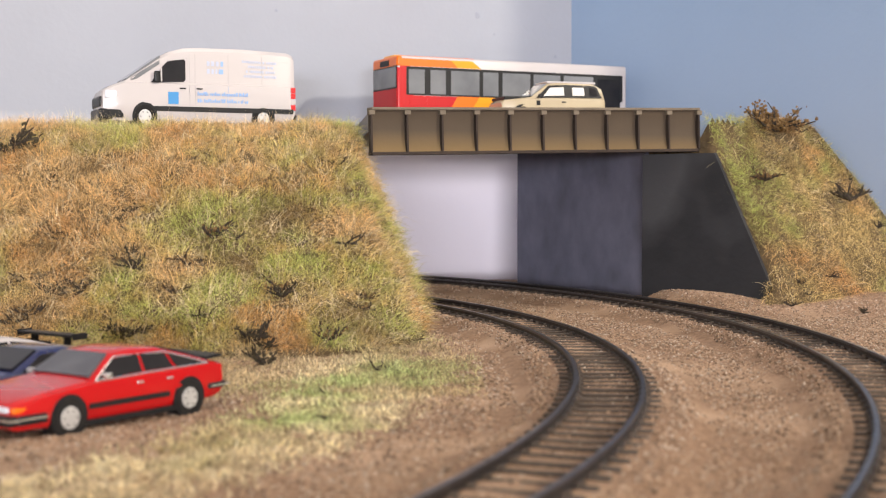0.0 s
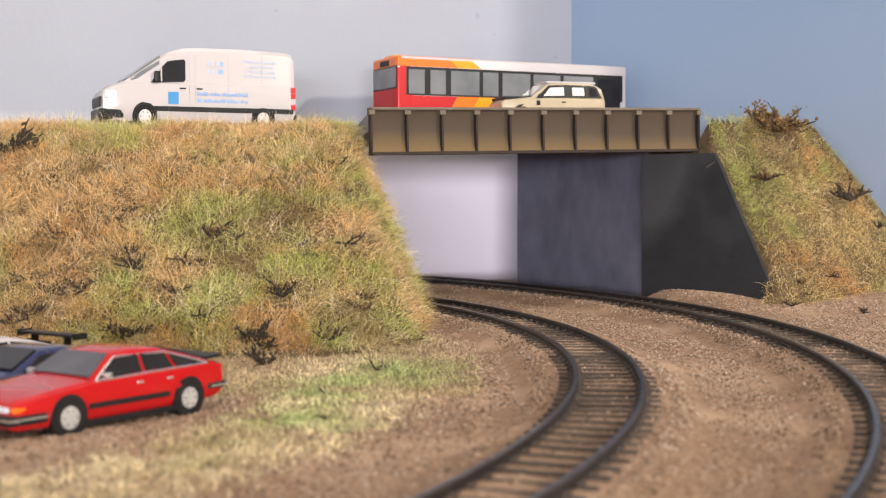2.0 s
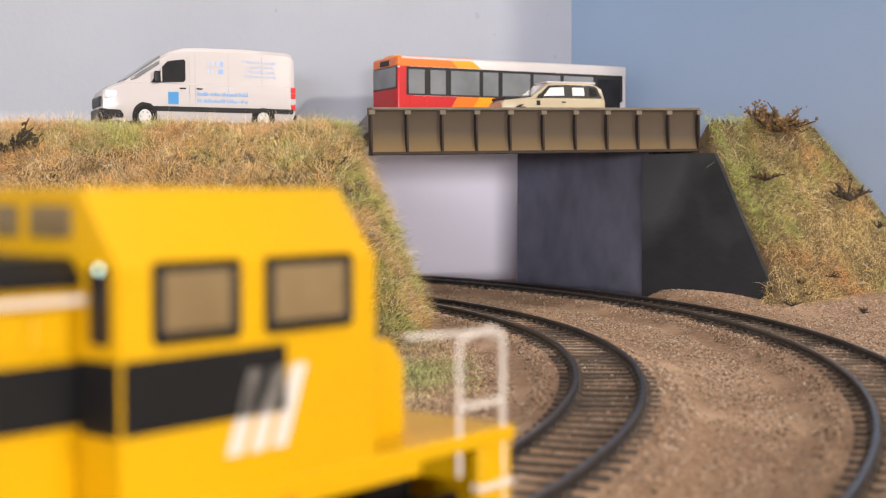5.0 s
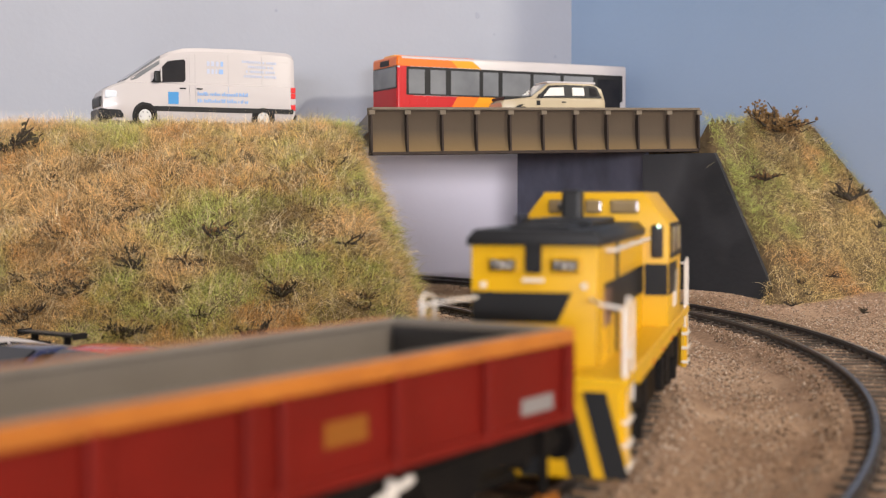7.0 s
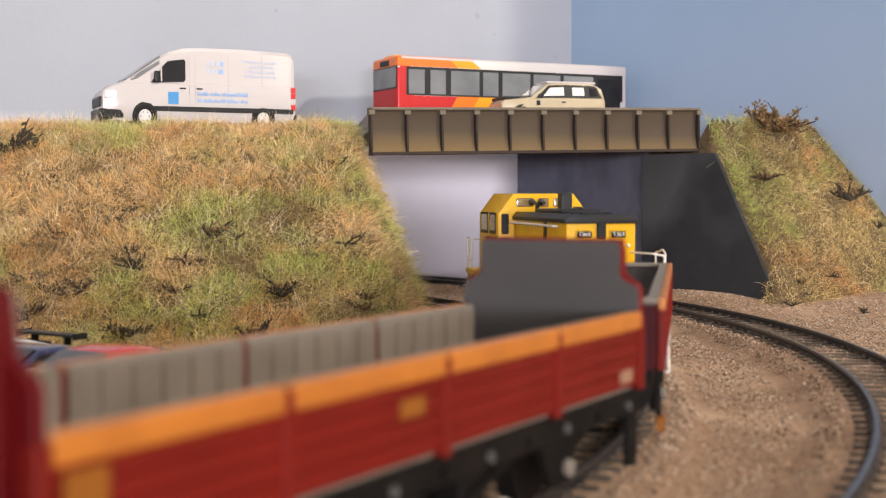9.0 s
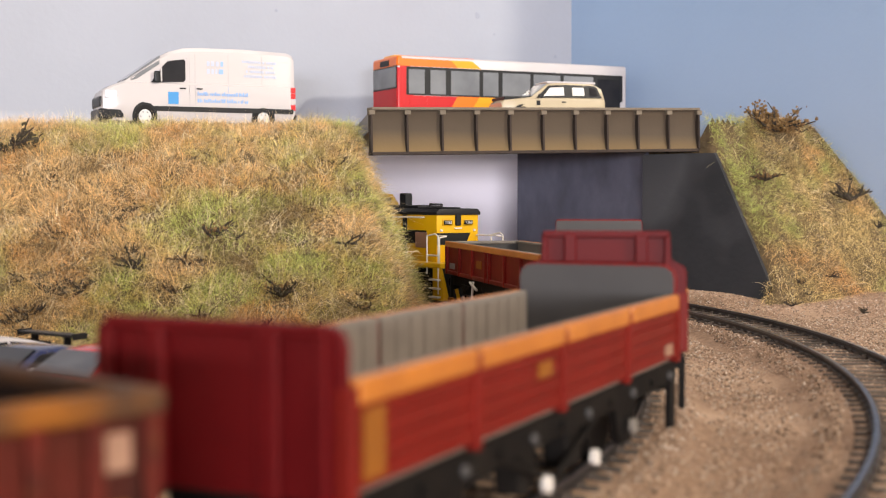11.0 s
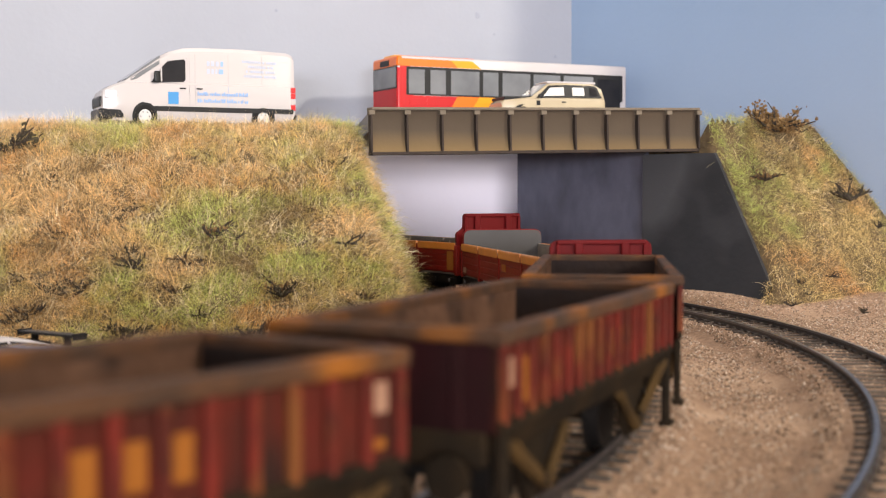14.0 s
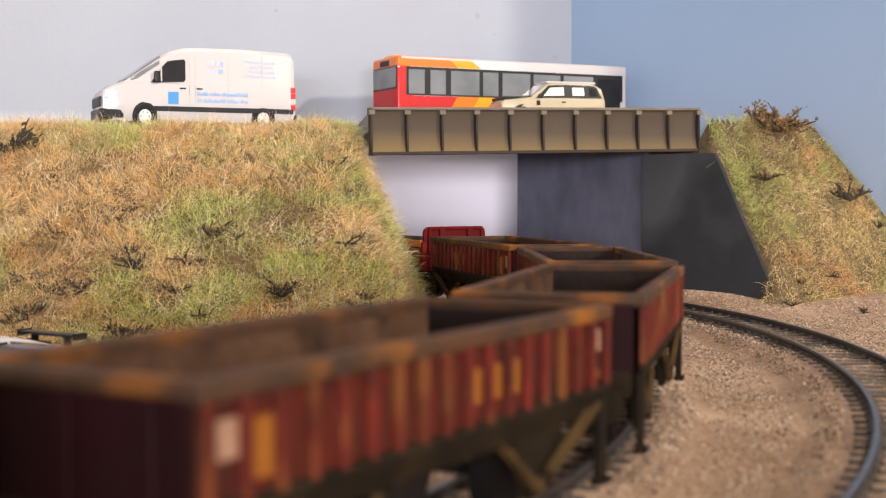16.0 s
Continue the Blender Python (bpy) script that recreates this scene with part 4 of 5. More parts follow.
def bulkhead_wagon(tall):
    t = thing("bulkhead_wagon", "red plank-sided open wagon with tall stepped bulkheads" if tall else "red plank-sided open wagon with low round-cornered bulkheads", "wagon", group="wagons of the train")
    L, W, zb, zt = 66.0, 16.4, 20.0, 33.0
    bays = [(-64.6, -33.0), (-32.2, -0.4), (0.4, 32.2), (33.0, 64.6)]
    for s in (-1, 1):
        for a, b in bays:
            door = part("side_door", B(a, b, min(s * (W - 1.7), s * (W - 0.5)), max(s * (W - 1.7), s * (W - 0.5)), zb + 1, zt - 1), "wagon_red", t)
            n = 4
            for k in range(n):
                z0 = zb + 1.1 + k * (zt - zb - 3.6) / n
                part("plank", B(a + 0.2, b - 0.2, min(s * (W - 0.6), s * (W - 0.15)), max(s * (W - 0.6), s * (W - 0.15)), z0 + 0.15, z0 + (zt - zb - 3.6) / n - 0.1, 0.12), "wagon_red", door)
            part("rim", B(a + 0.3, b - 0.3, min(s * (W - 1.2), s * (W + 0.45)), max(s * (W - 1.2), s * (W + 0.45)), zt - 2.9, zt, 0.5, 2), "wagon_rim", door)
            part("rim_top", B(a + 0.2, b - 0.2, min(s * (W - 2.1), s * (W - 1.1)), max(s * (W - 2.1), s * (W - 1.1)), zt - 1.2, zt - 0.1, 0.2), "wagon_grey", door)
            nb = 6
            for k in range(nb):
                x0 = a + (b - a) * k / nb
                part("lining_board", B(x0 + 0.15, x0 + (b - a) / nb - 0.15, min(s * (W - 2.2), s * (W - 1.65)), max(s * (W - 2.2), s * (W - 1.65)), 22, zt - 1.0), "wagon_planks", door)
        for x in (-65.2, -32.6, 0, 32.6, 65.2):
            part("stanchion", B(x - 0.9, x + 0.9, min(s * (W - 1.8), s * (W + 0.3)), max(s * (W - 1.8), s * (W + 0.3)), zb, zt - 0.8, 0.25), "wagon_red", t)
        part("emblem", B(-11.0, -5.5, s * W - 0.1, s * W + 0.1, 26.2, 28.4), "yellow_print", t)
        part("emblem", B(-63, -58, s * W - 0.1, s * W + 0.1, 22.0, 29.5), "yellow_print", t)
        part("label_plate", B(56, 61, s * W - 0.1, s * W + 0.12, 22, 24), "pale_print", t)
        part("solebar", B(-L + 1, L - 1, s * 15.0 - 0.9, s * 15.0 + 0.9, 16.5, 20.2), "frame_black", t)
        for x in range(-60, 61, 12):
            bm = bmesh.new()
            rod(bm, (x, s * 15.5, 18.0), (x, s * 16.5, 18.0), 0.8, 8)
            part("door_spring", bm, "wagon_dark" if x % 24 else "frame_black", t)
        part("corner_step", B(60, 63.5, s * 15.8 - 0.6, s * 15.8 + 0.6, 8.0, 19, 0.2), "frame_black", t)
        part("corner_step", B(-63.5, -60, s * 15.8 - 0.6, s * 15.8 + 0.6, 8.0, 19, 0.2), "frame_black", t)
    if tall:
        top, wide = 44.6, 12.8
        half = [(16.4, zb), (16.4, 36.4), (15.9, 37.4), (13.8, 38.2), (13.0, 39.1), (13.0, 44.0), (12.5, 44.6)]
    else:
        top, wide = 38.6, 13.9
        half = [(15.9, zb), (15.9, 36.2), (15.5, 37.5), (14.3, 38.4), (13.0, 38.6)]
    outline = half + [(-y, z) for y, z in half[::-1]]
    for e in (-1, 1):
        bm = bmesh.new()
        prism(bm, outline, e * (L - 1.4), e * L, "x", 0.25, 1)
        # rear end gets the red with shade painted in
        outer = "bulkhead_shaded" if e < 0 else "bulkhead_red"
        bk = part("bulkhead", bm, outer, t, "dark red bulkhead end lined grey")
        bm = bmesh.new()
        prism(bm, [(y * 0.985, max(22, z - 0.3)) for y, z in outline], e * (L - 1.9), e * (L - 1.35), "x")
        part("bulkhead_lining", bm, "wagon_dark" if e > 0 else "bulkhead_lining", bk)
        for y in (-7.2, 7.2):
            part("bulkhead_rib", B(min(e * (L - 0.2), e * (L + 1.3)), max(e * (L - 0.2), e * (L + 1.3)), y - 1.3, y + 1.3, zb, top - 0.6, 0.3), outer, bk)
        part("bulkhead_cap", B(min(e * (L - 0.4), e * (L + 1.0)), max(e * (L - 0.4), e * (L + 1.0)), -wide, wide, top - 1.3, top + 0.1, 0.3), outer, bk)
        for y in (-wide + 0.4, wide - 0.4):
            part("bulkhead_post", B(min(e * (L - 0.2), e * (L + 1.0)), max(e * (L - 0.2), e * (L + 1.0)), y - 0.6, y + 0.6, zb, top - 1.2, 0.2), outer, bk)
    part("floor", B(-L + 1, L - 1, -W + 1.5, W - 1.5, 20.2, 22.2), "wagon_planks", t)
    part("underframe", B(-L + 4, L - 4, -9, 9, 16, 20.2), "frame_black", t)
    for x in (-38, 38):
        axle_set(t, x)
    for s in (-1, 1):
        bm = bmesh.new()
        tube(bm, [(24, s * 14.5, 17.5), (0, s * 14.8, 9.8), (-24, s * 14.5, 17.5)], 0.7, 6)
        part("truss_rod", bm, "frame_black", t)
        bm = bmesh.new()
        for x in (-12, 8):
            box(bm, x, x + 7, s * 12 - 2, s * 12 + 2, 9.6, 17, 0.4)
        part("brake_cylinder", bm, "frame_black", t)
        for x in (-6, 16):
            bm = bmesh.new()
            rod(bm, (x, s * 15.4, 10.4), (x, s * 16.4, 10.4), 1.3, 10)
            part("valve", bm, "white_metal", t)
    couplings(t, L)
    return t


def box_wagon():
    t = thing("box_wagon", "rusty weathered maroon open wagon with ribbed sides", "wagon", group="wagons of the train")
    L, W, zb, zt = 48.8, 16.9, 21.6, 35.1
    for s in (-1, 1):
        side = part("side", B(-L, L, min(s * (W - 1.9), s * (W - 0.9)), max(s * (W - 1.9), s * (W - 0.9)), zb, zt - 1), "rust_panel", t)
        part("rim", B(-L - 0.4, L + 0.4, min(s * (W - 2.4), s * (W + 0.3)), max(s * (W - 2.4), s * (W + 0.3)), zt - 2.3, zt, 0.4), "rust_rim", side)
        part("bottom_rail", B(-L, L, min(s * (W - 1), s * (W + 0.1)), max(s * (W - 1), s * (W + 0.1)), zb, zb + 1.6, 0.25), "rust_frame", side)
        n = 17
        for k in range(n + 1):
            x = -L + 1 + (2 * L - 2) * k / n
            part("rib", B(x - 0.75, x + 0.75, min(s * (W - 1), s * (W + 0.15)), max(s * (W - 1), s * (W + 0.15)), zb + 1, zt - 2.0, 0.2), "rust_red", side)
        part("lining", B(-L + 1.2, L - 1.2, min(s * (W - 2.3), s * (W - 1.85)), max(s * (W - 2.3), s * (W - 1.85)), 24, zt - 0.8), "rust_inside", side)

        def plate(x0, x1, z0, z1, mat, name):
            part(name, B(x0, x1, min(s * (W - 0.95), s * (W - 0.6)), max(s * (W - 0.95), s * (W - 0.6)), z0, z1, 0.1), mat, side)
        plate(42.4, 46.0, 28.2, 31.6, "pale_print", "label_plate")
        plate(42.8, 45.6, 24.2, 25.4, "yellow_print", "label_plate")
        plate(-46.0, -42.4, 27, 31, "pale_print", "label_plate")
        plate(-40.4, -37.0, 24.4, 30.5, "yellow_print", "emblem")
        for k in range(3):
            plate(3.6 + 5.56 * k, 6.8 + 5.56 * k, 25.4, 30, "yellow_print", "lettering_bar")
        # trough below the side, braces and corner steps
        bm = bmesh.new()
        prism(bm, [(s * 10, 17.6), (s * 15.2, 18.4), (s * 16.6, 21.7), (s * 10, 21.7)], -L + 2, L - 2, "x")
        part("solebar", bm, "rust_frame", t)
        for e in (-1, 1):
            bm = bmesh.new()
            tube(bm, [(e * (L - 2), s * 15.8, 20.5), (e * 26, s * 15.2, 10.6), (e * 16, s * 15.0, 17.8)], 0.9, 6)
            tube(bm, [(e * 42, s * 15.8, 19.5), (e * 26, s * 15.2, 11.4)], 0.6, 6)
            part("brace", bm, "rust_brace", t)
            part("corner_step", B(min(e * (L - 3.2), e * (L - 0.6)), max(e * (L - 3.2), e * (L - 0.6)), s * 16 - 0.7, s * 16 + 0.7, 8.0, 21.4, 0.3), "rust_frame", t)
            part("step_plate", B(min(e * (L - 4), e * L), max(e * (L - 4), e * L), s * 16 - 1.4, s * 16 + 1.0, 7.6, 8.6, 0.2), "rust_frame", t)
    for e in (-1, 1):
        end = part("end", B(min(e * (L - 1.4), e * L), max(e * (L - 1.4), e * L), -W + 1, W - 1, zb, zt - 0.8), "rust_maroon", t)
        part("end_rim", B(min(e * (L - 2), e * (L + 0.5)), max(e * (L - 2), e * (L + 0.5)), -W + 1.4, W - 1.4, zt - 2.0, zt - 0.02, 0.4), "rust_rim", end)
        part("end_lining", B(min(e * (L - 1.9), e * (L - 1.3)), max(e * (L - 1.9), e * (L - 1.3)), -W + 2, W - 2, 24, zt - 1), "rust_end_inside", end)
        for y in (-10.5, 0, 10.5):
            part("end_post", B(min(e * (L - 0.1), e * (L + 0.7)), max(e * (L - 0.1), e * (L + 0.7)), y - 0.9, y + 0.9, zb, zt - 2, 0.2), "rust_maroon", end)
        part("headstock", B(min(e * (L - 2), e * (L + 0.8)), max(e * (L - 2), e * (L + 0.8)), -14.5, 14.5, 17.2, 21.8, 0.3), "rust_frame", t)
    part("floor", B(-L + 1, L - 1, -W + 1.5, W - 1.5, 22.0, 24.2), "rust_inside", t)
    for x in (-28, 28):
        axle_set(t, x, 6.0, "rust_frame")
    bm = bmesh.new()
    box(bm, -8, 6, -9, 9, 10.5, 18, 0.5)
    rod(bm, (10, 6, 14), (20, 6, 14), 2.4, 12)
    part("brake_gear", bm, "frame_black", t)
    couplings(t, L, mat="rust_frame")
    return t


def locomotive():
    t = thing("locomotive", "yellow diesel locomotive with black roof, black stripe and white handrails", "locomotive")
    F = 72.6
    part("footplate", B(-F, F, -16.8, 16.8, 21.8, 23.8, 0.3), "loco_yellow", t)
    for s in (-1, 1):
        part("side_sill", B(-54, 54, s * 16.4 - 0.5, s * 16.4 + 0.5, 20.6, 22.0, 0.2), "loco_yellow", t)
        for x in (-30, -10, 12, 30):
            part("sill_lamp", B(x, x + 4, s * 16.7 - 0.3, s * 16.7 + 0.45, 20.8, 21.8, 0.2), "lamp_amber", t)
    bm = bmesh.new()
    prism(bm, [(-10.6, 21), (10.6, 21), (10.6, 43.9), (-10.6, 43.9)], -60, 12.5, "x", 0.5, 2)
    hood = part("hood", bm, "loco_yellow", t, smooth=40)
    bm = bmesh.new()
    prism(bm, [(-11.2, 43.6), (11.2, 43.6), (11.2, 44.8), (9.8, 46.3), (-9.8, 46.3), (-11.2, 44.8)], -61, 12.5, "x", 0.5, 2)
    part("hood_roof", bm, "loco_roof", hood, "satin black hood roof", smooth=40)
    part("roof_hatch", B(-38, -3, -6.5, 6.5, 46.2, 47.6, 0.5, 2), "loco_roof", hood)
    part("roof_hatch", B(-55, -42, -5, 5, 46.2, 46.9, 0.3), "loco_roof", hood)
    bm = bmesh.new()
    box(bm, -20, -14.5, -1.9, 1.9, 46.5, 53.0, 0.8, 2)
    part("exhaust_chimney", bm, "black_trim", hood, "black exhaust chimney")
    bm = bmesh.new()
    rod(bm, (5, 4, 46), (5, 4, 49.4), 0.7, 8)
    for y in (2.4, 5.6):
        rod(bm, (1.5, y, 49.4), (6.5, y, 49.6), 0.6, 8, 1.3)
    part("air_horn", bm, "black_trim", hood)
    bm = bmesh.new()
    tube(bm, [(-54, 4, 46.3), (-54, 4, 48.2), (-44, 4, 48.2), (-44, 4, 46.3)], 0.3, 6)
    part("roof_rail", bm, "loco_roof", hood)
    # rear face: number boxes, grille, marker lamps, black panel
    for y in (-5.2, 5.2):
        nb = part("number_box", B(-60.5, -59.8, y - 2.6, y + 2.6, 39.1, 41.8, 0.5, 2), "loco_yellow", hood)
        part("number_glass", B(-60.75, -60.3, y - 2.2, y + 2.2, 39.5, 41.4, 0.3, 2), "frame_black", nb)
        text_mesh(hood, "T363", 1.75, "white_metal", pose(-60.8 * MM, y * MM, 40.45 * MM, 90, 0, -90))
        bm = bmesh.new()
        rod(bm, (-60.0, y * 1.62, 37.1), (-60.9, y * 1.62, 37.1), 0.6, 12, 0.45)
        part("marker_lamp", bm, "white_metal", hood, smooth=40)
    part("headlamp_housing", B(-61.0, -59.8, -1.35, 1.35, 39.1, 44.2, 0.3), "loco_black", hood)
    part("lamp_bracket", B(-60.9, -60.0, -1.8, 1.8, 37.7, 38.3, 0.1), "white_metal", hood)
    bm = bmesh.new()
    prism(bm, [(10.4, 31.0), (10.4, 36.0), (-6.4, 36.0), (-4.0, 31.0)], -60.2, -59.9, "x")
    part("black_panel", bm, "loco_black", hood)
    for s in (-1, 1):
        part("black_stripe", B(-52, 12.4, s * 10.6 - 0.2, s * 10.6 + 0.16, 31.2, 37.0), "loco_black", hood)
        part("black_stripe", B(-36, -32.4, s * 10.6 - 0.2, s * 10.6 + 0.24, 21.6, 43.5), "loco_black", hood)
        part("emblem", B(-52.5, -43, s * 10.6 - 0.2, s * 10.6 + 0.3, 29.5, 36.2, 0.2), "pale_print", hood, "pale emblem on the hood side")
        for k in range(9):
            x = -30 + 4.7 * k
            part("louvre", B(x, x + 3.6, s * 10.6 - 0.2, s * 10.6 + 0.22, 38.2, 41.8, 0.1), "loco_yellow", hood)
        for a, b in ((-50, -38), (-31, -14), (-12, 10)):
            part("hood_door", B(a, b, s * 10.6 - 0.2, s * 10.6 + 0.12, 22.2, 30.4, 0.1), "loco_yellow", hood)
        bm = bmesh.new()
        tube(bm, [(-50, s * 12.0, 42.6), (12, s * 12.0, 42.6)], 0.38, 8)
        for x in (-50, -32, -12, 8):
            rod(bm, (x, s * 10.4, 42.6), (x, s * 12.0, 42.6), 0.35, 6)
        part("handrail", bm, "white_metal", hood, "white handrail")
    # cab with chamfered roof
    sec = [(-16.2, 22.5), (16.2, 22.5), (16.2, 45.4), (10.8, 52.6), (-10.8, 52.6), (-16.2, 45.4)]
    bm = bmesh.new()
    prism(bm, sec, 12.5, 47, "x", 0.5, 2)
    cab = part("cab", bm, "loco_yellow", t, smooth=30)
    for y0, y1 in ((-9.8, -3.6), (-1.8, 1.8), (3.6, 9.8)):
        part("cab_window", B(12.1, 12.9, y0, y1, 48.0, 51.0, 0.6, 2), "glass_cab", cab)
    for s in (-1, 1):
        part("cab_window", B(12.0, 12.9, s * 13.7 - 1.3, s * 13.7 + 1.3, 38.5, 45.6, 0.5, 2), "glass", cab)
        part("black_stripe", B(12.1, 12.8, s * 13.6 - 2.4, s * 13.6 + 2.4, 30.5, 37.2), "loco_black", cab)
        part("black_stripe", B(12.9, 33, s * 16.2 - 0.2, s * 16.2 + 0.2, 30.5, 37.2), "loco_black", cab)
        for k in range(3):
            bm = bmesh.new()
            prism(bm, [(25 + 3.0 * k, 27), (27 + 3.0 * k, 27), (30 + 3.0 * k, 35), (28 + 3.0 * k, 35)], s * 16.2 - 0.2, s * 16.2 + 0.32, "y")
            part("emblem", bm, "white_metal", cab)
        for a, b in ((17, 26), (31, 42)):
            w = part("cab_window", B(a, b, s * 16.2 - 0.3, s * 16.2 + 0.25, 39, 45.4, 0.6, 2), "glass_cab", cab)
            part("window_frame", B(a - 0.8, b + 0.8, s * 16.2 - 0.25, s * 16.2 + 0.14, 38.3, 45.9, 0.5), "loco_black", cab)
        bm = bmesh.new()
        prism(bm, [(47, 21), (51, 21), (51, 24), (47, 31)], s * 12 - 0.4, s * 12 + 0.4, "y")
        part("nose_gusset", bm, "loco_yellow", t)
    part("cab_lamp", B(11.9, 12.3, -14.4, -13.7, 45.0, 45.6, 0.3, 2), "lamp_on", cab, "lit cab lamp")
    part("windscreen", B(46.6, 47.4, -12.5, 12.5, 38, 45.5, 0.5, 2), "glass", cab)
    bm = bmesh.new()
    prism(bm, [(46.5, 21), (60, 21), (60, 32), (57.5, 35), (46.5, 36)], -9.5, 9.5, "y", 0.6, 2)
    part("nose", bm, "loco_yellow", t, smooth=40)
    # ends: pilots with stripes, steps, rails
    for e in (-1, 1):
        pl = part("pilot", B(min(e * 70.2, e * 72.9), max(e * 70.2, e * 72.9), -16, 16, 8.2, 22.2, 0.4), "loco_yellow", t)
        for y in (-13, -7.5, 0, 7.5, 13):
            bm = bmesh.new()
            prism(bm, [(y - 4.2, 8.4), (y - 0.6, 8.4), (y + 3.0, 21.8), (y - 0.6, 21.8)], e * 72.75, e * 73.15, "x")
            part("hazard_stripe", bm, "loco_black", pl)
        for s in (-1, 1):
            st = part("step_box", B(min(e * 65.5, e * 71.2), max(e * 65.5, e * 71.2), s * 15.6 - 1.0, s * 15.6 + 0.6, 8.4, 22.0, 0.3), "loco_yellow", t)
            for z in (9.4, 13.0, 16.6):
                part("tread", B(min(e * 65, e * 71.8), max(e * 65, e * 71.8), s * 16.6 - 0.5, s * 16.6 + 1.2, z, z + 0.7, 0.1), "white_metal", st)
            bm = bmesh.new()
            tube(bm, [(e * 70.3, s * 16.4, 11), (e * 70.3, s * 16.4, 35), (e * 68, s * 16.4, 36), (e * 61.5, s * 16.4, 35), (e * 61.5, s * 16.4, 19)], 0.3, 8)
            tube(bm, [(e * 70.3, s * 16.4, 27), (e * 61.5, s * 16.4, 27)], 0.35, 6)
            part("end_handrail", bm, "white_metal", t, "white end handrail")
            bm = bmesh.new()
            tube(bm, [(e * 60, s * 9.5, 35), (e * 70.6, s * 12.5, 35), (e * 70.6, s * 16.0, 34.4), (e * 70.6, s * 16.0, 21)], 0.3, 8)
            part("end_handrail", bm, "white_metal", t, "white end handrail")
        bm = bmesh.new()
        box(bm, min(e * 72.6, e * 77), max(e * 72.6, e * 77), -2, 2, 10, 13.4, 0.4)
        part("coupling", bm, "frame_black", t)
    # bogies and tank
    for bx in (-40, 40):
        bog = part("bogie", B(bx - 22, bx + 22, -9, 9, 10, 21.8, 0.4), "frame_black", t)
        for s in (-1, 1):
            bm = bmesh.new()
            prism(bm, [(bx - 24, 9.8), (bx - 20, 8.8), (bx - 6, 8.8), (bx - 3, 7.8), (bx + 3, 7.8), (bx + 6, 8.8), (bx + 20, 8.8), (bx + 24, 9.8), (bx + 24, 16.4), (bx + 9, 16.4), (bx + 6, 18.6), (bx - 6, 18.6), (bx - 9, 16.4), (bx - 24, 16.4)], s * 12.6, s * 14.6, "y", 0.3, 1)
            for x in (-15, 15):
                box(bm, bx + x - 3, bx + x + 3, s * 13.8 - 1.2, s * 13.8 + 1.8, 9.6, 16.8, 0.4)
            rod(bm, (bx, s * 14.4, 9), (bx, s * 14.4, 13.8), 1.6, 10)
            part("side_frame", bm, "frame_black", bog)
        for x in (-15, 15):
            bm = bmesh.new()
            for s in (-1, 1):
                rod(bm, (bx + x, s * 7.1, 12), (bx + x, s * 9.4, 12), 6, 20)
            rod(bm, (bx + x, -9, 12), (bx + x, 9, 12), 1.2, 8)
            part("wheelset", bm, "frame_black", bog, smooth=40)
    part("fuel_tank", B(-14, 14, -13.5, 13.5, 8.6, 21.8, 1.2, 2), "rust_frame", t)
    return t


W_RATE = 11.7
TRAIN = [(locomotive(), -14.15, 436.2), (ballast_wagon(), -33.7, 436.0)]
TRAIN += [(bulkhead_wagon(True), -52.85, 436.0), (bulkhead_wagon(False), -71.4, 436.0)]
hw = box_wagon()
for k in range(5):
    TRAIN.append((hw if k == 0 else copy_thing(hw, pose(0, 0, 0)), -88.9 - 15.2 * k, 436.2))
